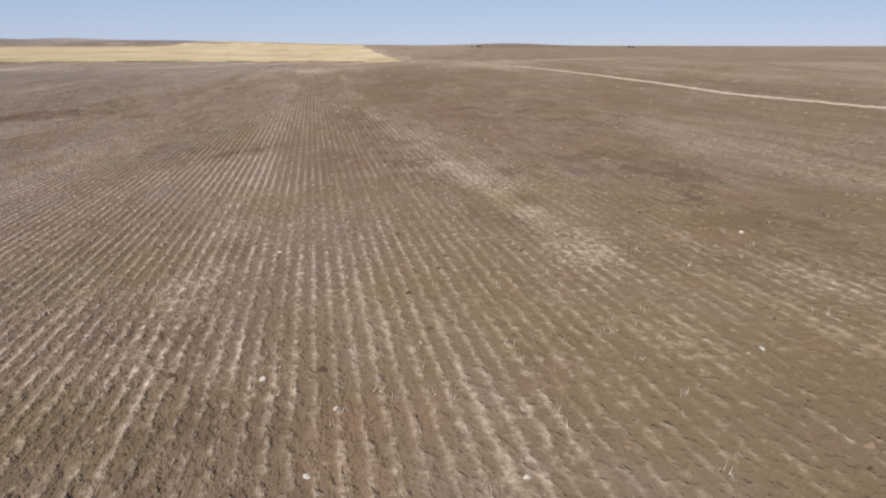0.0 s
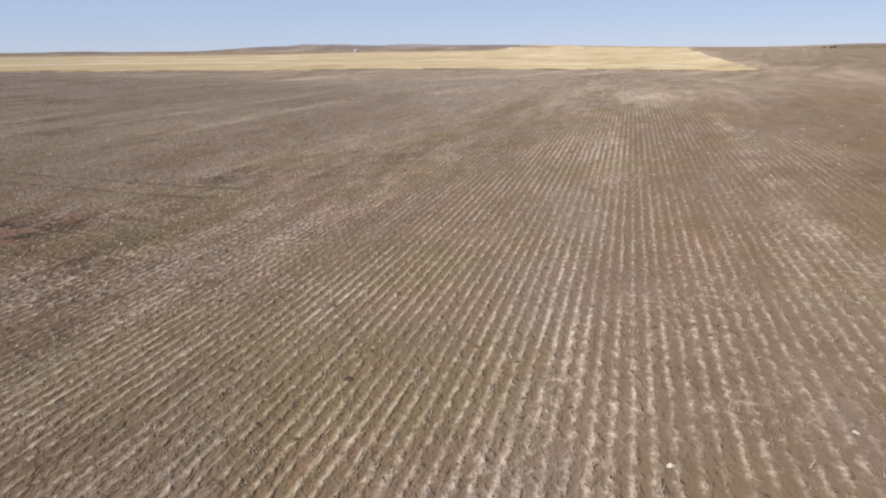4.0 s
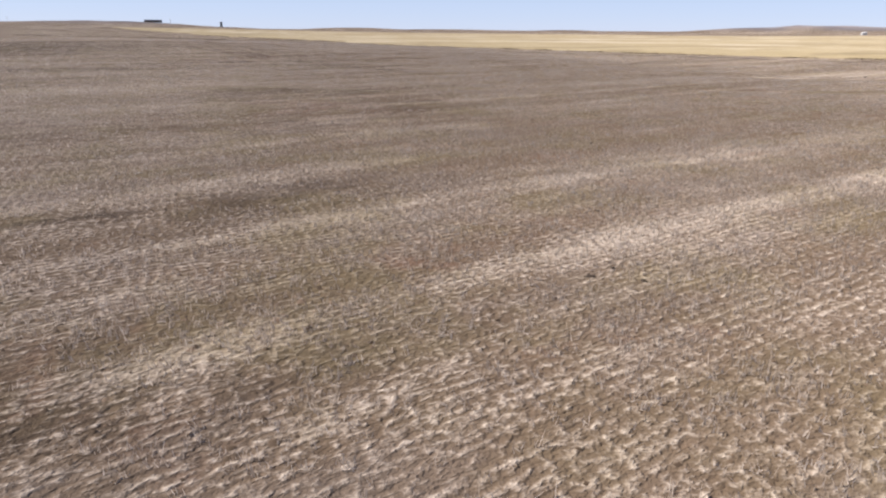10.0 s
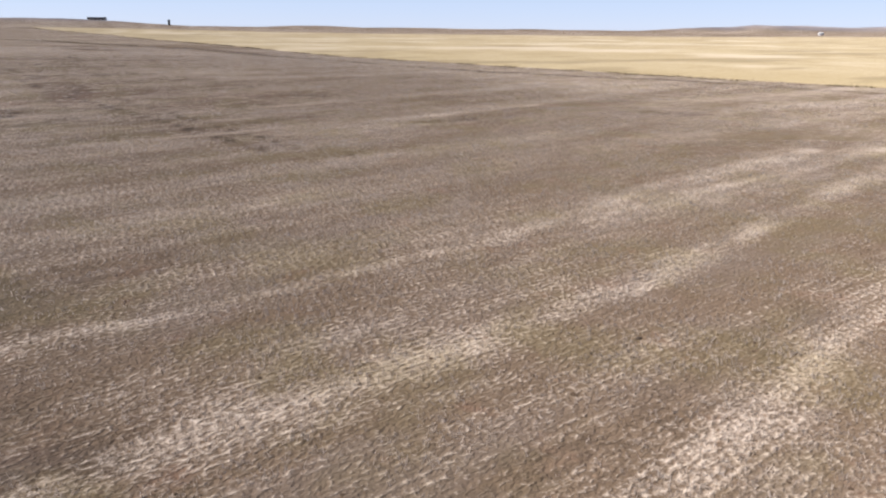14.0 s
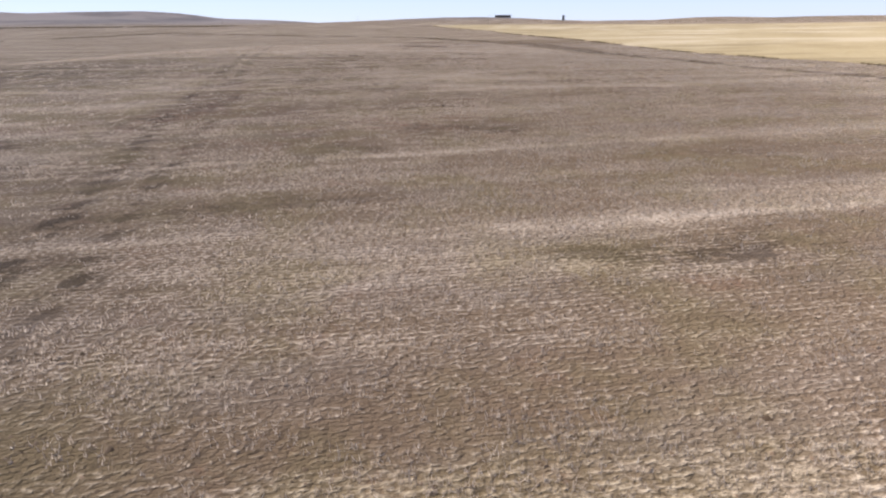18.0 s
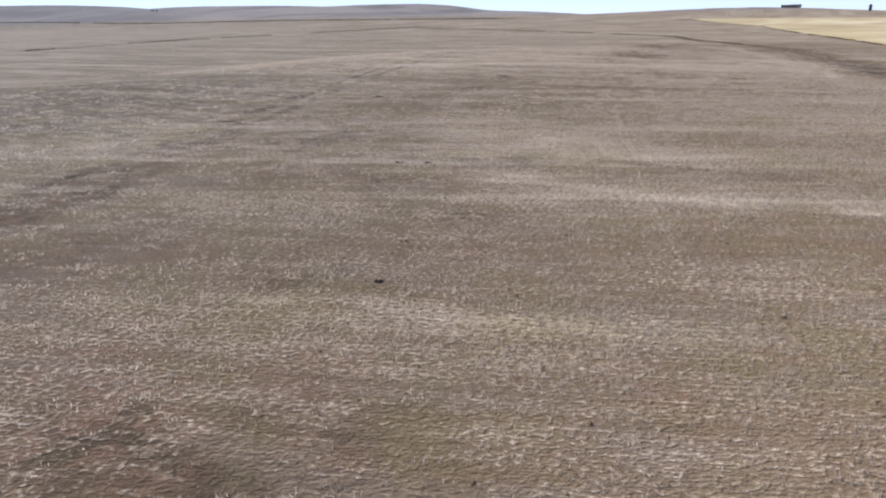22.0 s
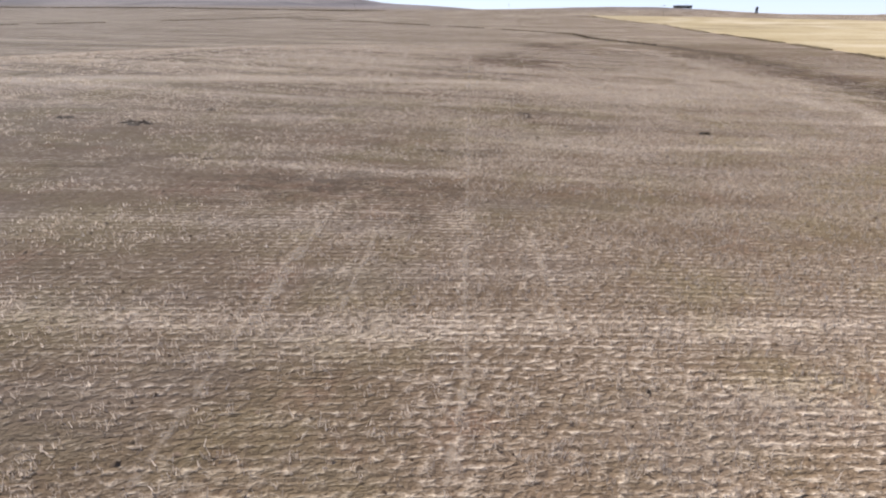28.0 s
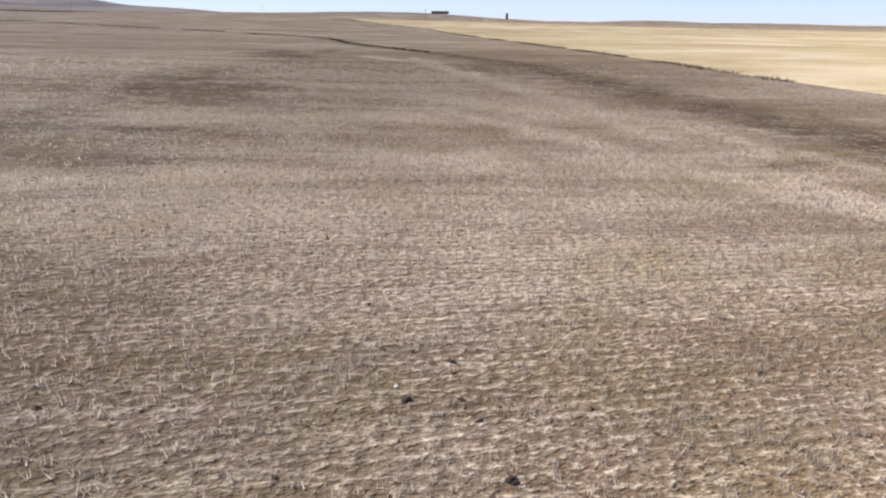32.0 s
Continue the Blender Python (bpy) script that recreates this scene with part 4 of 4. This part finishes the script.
OLD_TRACK = [(65.6, 36), (65.2, 42), (64.5, 60), (62.5, 100), (61.5, 133), (60, 165)]
for off in (-1.0, 1.0):
    ribbon("wheel_track", beside(OLD_TRACK, off), 0.6, M_RUT, "dark bare wheel rut across the stubble")
for wide, _, line in PRESSED:
    ribbon("wheel_track", line[1:] if len(line) > 4 else line, 1.1 * wide + 0.2, M_PRESSED, "pale line of flattened straw across the rows")
ribbon("straw_lane", [(28, -22.5), (34.8, -20), (46, -16), (57.5, -13.4), (66, -11), (77, -7.5), (91, -2.6), (107, 3.7), (128, 11), (160, 22)], 1.1, M_LANE, "long pale line of straw along the field's edge")
ribbon("straw_lane", [(240, -8), (258, -32), (278, -69), (292, -102), (312, -174)], 2.2, M_LANE, "pale straw line across the far stubble")


# ---- loose stones, clods and a branch ----
def part(name, bm, material, parent, label=""):
    me = bpy.data.meshes.new(name)
    bm.to_mesh(me)
    bm.free()
    me.materials.append(material)
    ob = new(name, me)
    ob.parent = parent
    if label:
        tagged(ob, label)
    return ob


def lump(seed, size, rough, levels=3):
    bm = bmesh.new()
    bmesh.ops.create_icosphere(bm, subdivisions=levels, radius=1)
    at = Vector((seed * 7.3, seed * 3.1, seed * 1.7))
    for v in bm.verts:
        k = 1 + rough * noise.noise(v.co * 1.3 + at) + 0.5 * rough * noise.noise(v.co * 3.1 + at)
        v.co = Vector((v.co.x * size[0], v.co.y * size[1], v.co.z * size[2])) * k
    for fc in bm.faces:
        fc.smooth = True
    return bm


def loose(name, kinds, material, places, sizes, label, category, group, rng):
    protos = []
    for k, (size, rough) in enumerate(kinds):
        me = bpy.data.meshes.new(name)
        bm = lump(k + 1, size, rough)
        bm.to_mesh(me)
        bm.free()
        me.materials.append(material)
        protos.append(me)
    for i, (x, y) in enumerate(places):
        s = sizes(i, rng)
        ob = new(name, protos[i % len(protos)])
        ob.location, ob.rotation_euler, ob.scale = (x, y, float(land(x, y)) + 0.012 * s / 0.1), (0, 0, rng.uniform(0, 6.28)), (s, s, s)
        tagged(ob, label, category, group)


STONES = [(5.8, -0.5), (14.9, -5.9), (7.2, 1.8), (14.3, 4.7), (8.0, 3.0), (8.8, -4.0), (5.8, 1.8), (49.8, 12.2), (49.3, 14.5), (53.4, 14.7), (50.6, 12.5), (51.0, 15.6), (49.1, 11.0), (49.1, 9.6), (48.3, 8.6), (52.4, 7.3), (49.3, 18.0), (55.2, 12.6), (59.7, 32.1), (58.2, 33.2), (61.6, 34.4), (65.2, 36.3), (71.4, 60.0), (69.0, 32.1), (78.2, 63.5), (86.8, 59.2), (80.1, 59.2), (79.7, 67.4), (80.5, 64.8), (102.0, 115.1), (135.0, 154.3), (134.5, 151.0), (144.0, 157.7), (137.9, 149.9), (138.3, 149.1), (122.7, 188.3), (126.6, 189.4), (133.7, 237.6), (138.2, 241.8), (117.7, 277.1), (136.5, 283.6), (125.9, 278.8), (117.5, 297.0), (121.6, 297.7), (129.9, 298.2), (125.8, 321.8), (124.7, 320.7)]
CLODS_A = [(78.1, 46.5), (75.9, 45.4), (74.8, 42.0), (73.4, 50.6), (83.8, 59.4), (82.6, 57.9), (86.5, 68.6), (85.4, 61.2), (95.9, 76.8), (96.8, 77.1), (97.6, 77.1), (96.9, 76.0), (103.5, 87.5), (105.0, 87.9), (99.9, 82.3), (108.5, 95.4), (115.0, 107.5), (116.5, 106.8), (118.6, 110.5), (109.6, 110.9), (117.9, 109.1), (119.4, 115.0), (125.1, 124.6), (127.5, 125.3), (123.4, 121.7), (125.5, 121.9), (122.9, 121.1)]
CLODS_B = [(137.3, 155.7), (136.8, 153.7), (135.7, 150.2), (134.1, 153.3), (137.4, 149.7), (140.9, 226.6), (128.4, 215.1), (128.0, 214.9), (143.8, 219.1), (117.4, 234.4), (137.8, 247.8), (138.3, 244.7), (138.6, 243.2), (139.1, 240.8), (95.1, 264.5), (131.3, 275.6), (131.0, 285.7), (136.6, 285.2), (98.8, 294.8), (98.6, 301.5), (120.8, 308.3), (121.5, 305.5), (122.5, 302.5), (124.6, 300.6), (118.7, 296.1), (119.7, 297.0), (130.2, 300.5), (121.2, 296.1), (119.3, 311.6), (125.6, 321.7), (124.9, 322.0), (123.3, 318.2), (126.5, 318.4), (126.1, 319.8), (124.9, 320.3), (125.8, 320.4), (131.5, 324.2), (131.3, 321.8)]
BIG = {(78.2, 63.5): 0.15, (135.0, 154.3): 0.12, (71.4, 60.0): 0.10}
rs = np.random.default_rng(3)
loose("field_stone", [((1.1, 0.8, 0.55), 0.35), ((0.9, 1.0, 0.7), 0.4), ((1.3, 0.7, 0.5), 0.3)], M_STONE, STONES,
      lambda i, r: BIG.get(STONES[i], r.uniform(0.035, 0.06)), "pale rounded stone lying on the stubble", "stone", "field stones", rs)
loose("clod", [((1.4, 0.7, 0.35), 0.6), ((0.9, 1.1, 0.45), 0.7)], M_CLOD, CLODS_A + CLODS_B,
      lambda i, r: r.uniform(0.045, 0.10), "dark dry clod lying between the drill rows", "clod", "clods", rs)


def soil_mound(x, y, long, wide, high, turn, seed):
    """A low, ragged heap of dug earth."""
    bm = bmesh.new()
    rings, n = 9, 26
    c, s = math.cos(radians(turn)), math.sin(radians(turn))
    z0 = float(land(x, y))
    grid = []
    for i in range(rings + 1):
        r, row = i / rings, []
        for k in range(n):
            a = 2 * math.pi * k / n
            edge_ = 1 + 0.45 * noise.noise((math.cos(a) * 1.6 + seed, math.sin(a) * 1.6, seed * 0.7))
            p, q = math.cos(a) * r * edge_ * long / 2, math.sin(a) * r * edge_ * wide / 2
            lumps = 0.55 + 0.9 * noise.noise((p * 2.2 + seed, q * 2.2, 3.1)) + 0.8 * noise.noise((p * 6 + seed, q * 6, 7.7))
            px, py = p * c - q * s, p * s + q * c
            row.append(bm.verts.new((px, py, float(land(x + px, y + py)) - z0 - 0.03 + high * max(0.0, lumps) * (1 - r ** 3))))
            if i == 0:
                break
        grid.append(row)
    for k in range(n):
        bm.faces.new((grid[0][0], grid[1][k], grid[1][(k + 1) % n]))
        for i in range(1, rings):
            bm.faces.new((grid[i][k], grid[i + 1][k], grid[i + 1][(k + 1) % n], grid[i][(k + 1) % n]))
    me = bpy.data.meshes.new("soil_mound")
    bm.to_mesh(me)
    bm.free()
    me.materials.append(M_DUG)
    ob = tagged(new("soil_mound", me), "low ragged mound of dark dug earth on the stubble", "mound", "mounds of dug earth")
    ob.location = (x, y, z0)


for k, (x, y, long, wide) in enumerate(((117.3, 234.3, 0.9, 0.5), (119.2, 235.2, 0.8, 0.4), (95.2, 263.8, 2.0, 1.0), (93.6, 293.8, 1.6, 0.9), (98.6, 294.6, 2.6, 1.5), (99.0, 301.2, 1.2, 0.7),
                                        (109.0, 288.8, 0.7, 0.4), (128.6, 215.1, 0.6, 0.35), (126.8, 219.9, 0.5, 0.3), (118.9, 312.4, 0.6, 0.4), (119.4, 311.7, 0.75, 0.5), (120.0, 310.1, 0.7, 0.4), (119.0, 311.2, 0.45, 0.35), (119.8, 309.7, 0.4, 0.25), (119.7, 311.7, 0.35, 0.25))):
    soil_mound(x, y, long, wide, 0.06 + 0.05 * long if long > 1 else 0.17, 12 + 17 * (k % 4), 2.3 * k + 1)


def limb(points, radii):
    """A rounded, tapering stick through points."""
    bm = bmesh.new()
    rings = []
    for k, (p, r) in enumerate(zip(points, radii)):
        p = Vector(p)
        d = (Vector(points[min(k + 1, len(points) - 1)]) - Vector(points[max(k - 1, 0)])).normalized()
        e = d.cross(Vector((0.13, 0.2, 1))).normalized()
        g = d.cross(e)
        rings.append([bm.verts.new(p + (e * math.cos(a) + g * math.sin(a)) * r) for a in (2 * math.pi * i / 8 for i in range(8))])
    for a, b in zip(rings[:-1], rings[1:]):
        for i in range(8):
            bm.faces.new((a[i], a[(i + 1) % 8], b[(i + 1) % 8], b[i]))
    bm.faces.new(rings[0][::-1]), bm.faces.new(rings[-1])
    bmesh.ops.recalc_face_normals(bm, faces=bm.faces)
    return bm


BX, BY = 132.0, 309.0
branch = tagged(new("branch"), "short dark broken branch lying on the stubble", "branch")
branch.location = (BX, BY, float(land(BX, BY)) + 0.04)
branch.rotation_euler = (0, 0, radians(-30))
part("stem", limb([(-0.36, -0.06, 0.02), (-0.12, 0.05, 0.06), (0.12, -0.03, 0.08), (0.28, 0.05, 0.06), (0.42, 0.16, 0.04)], (0.035, 0.075, 0.07, 0.05, 0.02)), M_CLOD, branch)
part("twig", limb([(-0.05, 0.02, 0.06), (0.1, 0.2, 0.13), (0.2, 0.34, 0.12)], (0.04, 0.028, 0.012)), M_CLOD, branch)
part("twig", limb([(0.1, -0.01, 0.06), (0.2, -0.16, 0.15), (0.34, -0.22, 0.2)], (0.04, 0.025, 0.012)), M_CLOD, branch)


# ---- far things: power poles, shed, tower, bins, farmstead ----
def box(sx, sy, sz, cz, bevel=0.0):
    bm = bmesh.new()
    bmesh.ops.create_cube(bm, size=1, matrix=Matrix.Translation((0, 0, cz)) @ Matrix.Diagonal((sx, sy, sz, 1)))
    if bevel:
        bmesh.ops.bevel(bm, geom=bm.edges, offset=bevel, segments=1, affect="EDGES")
    return bm


def power_pole(x, y, yaw):
    ob = tagged(new("power_pole"), "weathered wooden power pole with a crossarm", "power pole", "line of power poles")
    ob.location, ob.rotation_euler = (x, y, float(land(x, y)) - 0.2), (0, 0, yaw)
    part("pole", limb([(0, 0, 0), (0, 0, 4.5), (0, 0, 9.2)], (0.14, 0.12, 0.10)), M_WOOD, ob)
    arm = part("crossarm", box(2.4, 0.14, 0.18, 8.6, 0.02), M_WOOD, ob)
    for dx in (-1.1, 0.0, 1.1):
        p = part("insulator", limb([(dx, 0, 8.68), (dx, 0, 8.8), (dx, 0, 8.92)], (0.05, 0.09, 0.04)), M_GLASS, arm)
    return ob


first = power_pole(93, 862, radians(17))
for x, y in ((-89, 1041), (-204, 884), (-420, 925)):
    copy_thing(first, pose(x, y, float(land(x, y)) - 0.2, 0, 0, 17))


def shed(x, y, yaw):
    ob = tagged(new("shed"), "long low dark metal shed on the rise", "shed")
    ob.location, ob.rotation_euler = (x, y, float(land(x, y)) - 0.3), (0, 0, yaw)
    part("wall", box(42, 14, 4.6, 2.3), M_DARK_SHEET, ob)
    bm = bmesh.new()
    prof = [(-7.6, 4.5), (0, 6.8), (7.6, 4.5), (7.6, 4.75), (0, 7.1), (-7.6, 4.75)]
    a = [bm.verts.new((-21.5, p, q)) for p, q in prof]
    b = [bm.verts.new((21.5, p, q)) for p, q in prof]
    for i in range(6):
        bm.faces.new((a[i], a[(i + 1) % 6], b[(i + 1) % 6], b[i]))
    bm.faces.new(a[::-1]), bm.faces.new(b)
    bmesh.ops.recalc_face_normals(bm, faces=bm.faces)
    part("roof", bm, M_DARK_SHEET, ob)
    for k in range(5):
        d = part("door", box(4.2, 0.12, 3.6, 1.9, 0.03), M_WOOD, ob, "sliding shed door")
        d.location = (-16 + 8 * k, -7.06, 0)
    return ob


shed(60, 2030, radians(4))


def bin_tower(x, y, r, high, material, label, name="grain_bin"):
    ob = tagged(new(name), label, name.replace("_", " "))
    ob.location = (x, y, float(land(x, y)) - 0.3)
    bm = bmesh.new()
    bmesh.ops.create_cone(bm, cap_ends=True, segments=28, radius1=r, radius2=r, depth=high, matrix=Matrix.Translation((0, 0, high / 2)))
    part("body", bm, material, ob)
    bm = bmesh.new()
    bmesh.ops.create_cone(bm, cap_ends=True, segments=28, radius1=r * 1.06, radius2=r * 0.18, depth=r * 0.6, matrix=Matrix.Translation((0, 0, high + r * 0.3)))
    part("roof", bm, material, ob)
    bm = box(0.5, 0.08, high, high / 2)
    part("ladder", bm, material, ob).location = (0, -r - 0.06, 0)
    return ob


bin_tower(207, 1724, 2.6, 10.5, M_DARK_SHEET, "tall dark silo tower on the far rise", "silo")
for dx, dy in ((0, 0), (14, 5), (28, 11)):
    bin_tower(2465 + dx, 1850 + dy, 6, 8, M_WHITE, "white steel grain bin far across the grass")


def tree(x, y, high, seed, label="small dark tree by the far farmstead"):
    ob = tagged(new("tree"), label, "tree", "far trees")
    ob.location = (x, y, float(land(x, y)) - 0.1)
    part("trunk", limb([(0, 0, 0), (0.1, 0, high * 0.3), (0, 0.1, high * 0.6)], (0.3, 0.22, 0.1)), M_WOOD, ob)
    r = np.random.default_rng(seed)
    for a in (0.4, 2.4, 4.6):
        part("limb", limb([(0.05, 0, high * 0.35), (math.cos(a) * high * 0.15, math.sin(a) * high * 0.15, high * 0.55),
                           (math.cos(a) * high * 0.3, math.sin(a) * high * 0.3, high * 0.7)], (0.15, 0.1, 0.04)), M_WOOD, ob)
    n = 700
    v = r.normal(0, 1, (n, 3))
    v *= (r.uniform(0.3, 1, n) ** 0.5 / np.linalg.norm(v, axis=1))[:, None]
    k = 1 + 0.3 * np.sin(v[:, 0] * 5 + seed) * np.cos(v[:, 1] * 4)
    base = np.stack([v[:, 0] * high * 0.42 * k, v[:, 1] * high * 0.42 * k, high * 0.62 + v[:, 2] * high * 0.36 * k], 1)
    crown = blades("crown", base, r.uniform(0.3, 0.8, n), r.uniform(0.4, 0.9, n), 1.0, M_LEAVES, r)
    crown.parent = ob
    return ob


for k, (x, y, h) in enumerate(((2000, 30, 7), (2008, 22, 8), (2012, 45, 6), (2300, -480, 7), (2306, -470, 8))):
    tree(x, y, h, k + 1)
for k, (x, y, h) in enumerate(((-1601, 1577, 8), (-1588, 1582, 6))):
    tree(x, y, h, k + 9, "small dark tree alone on the far hillside")
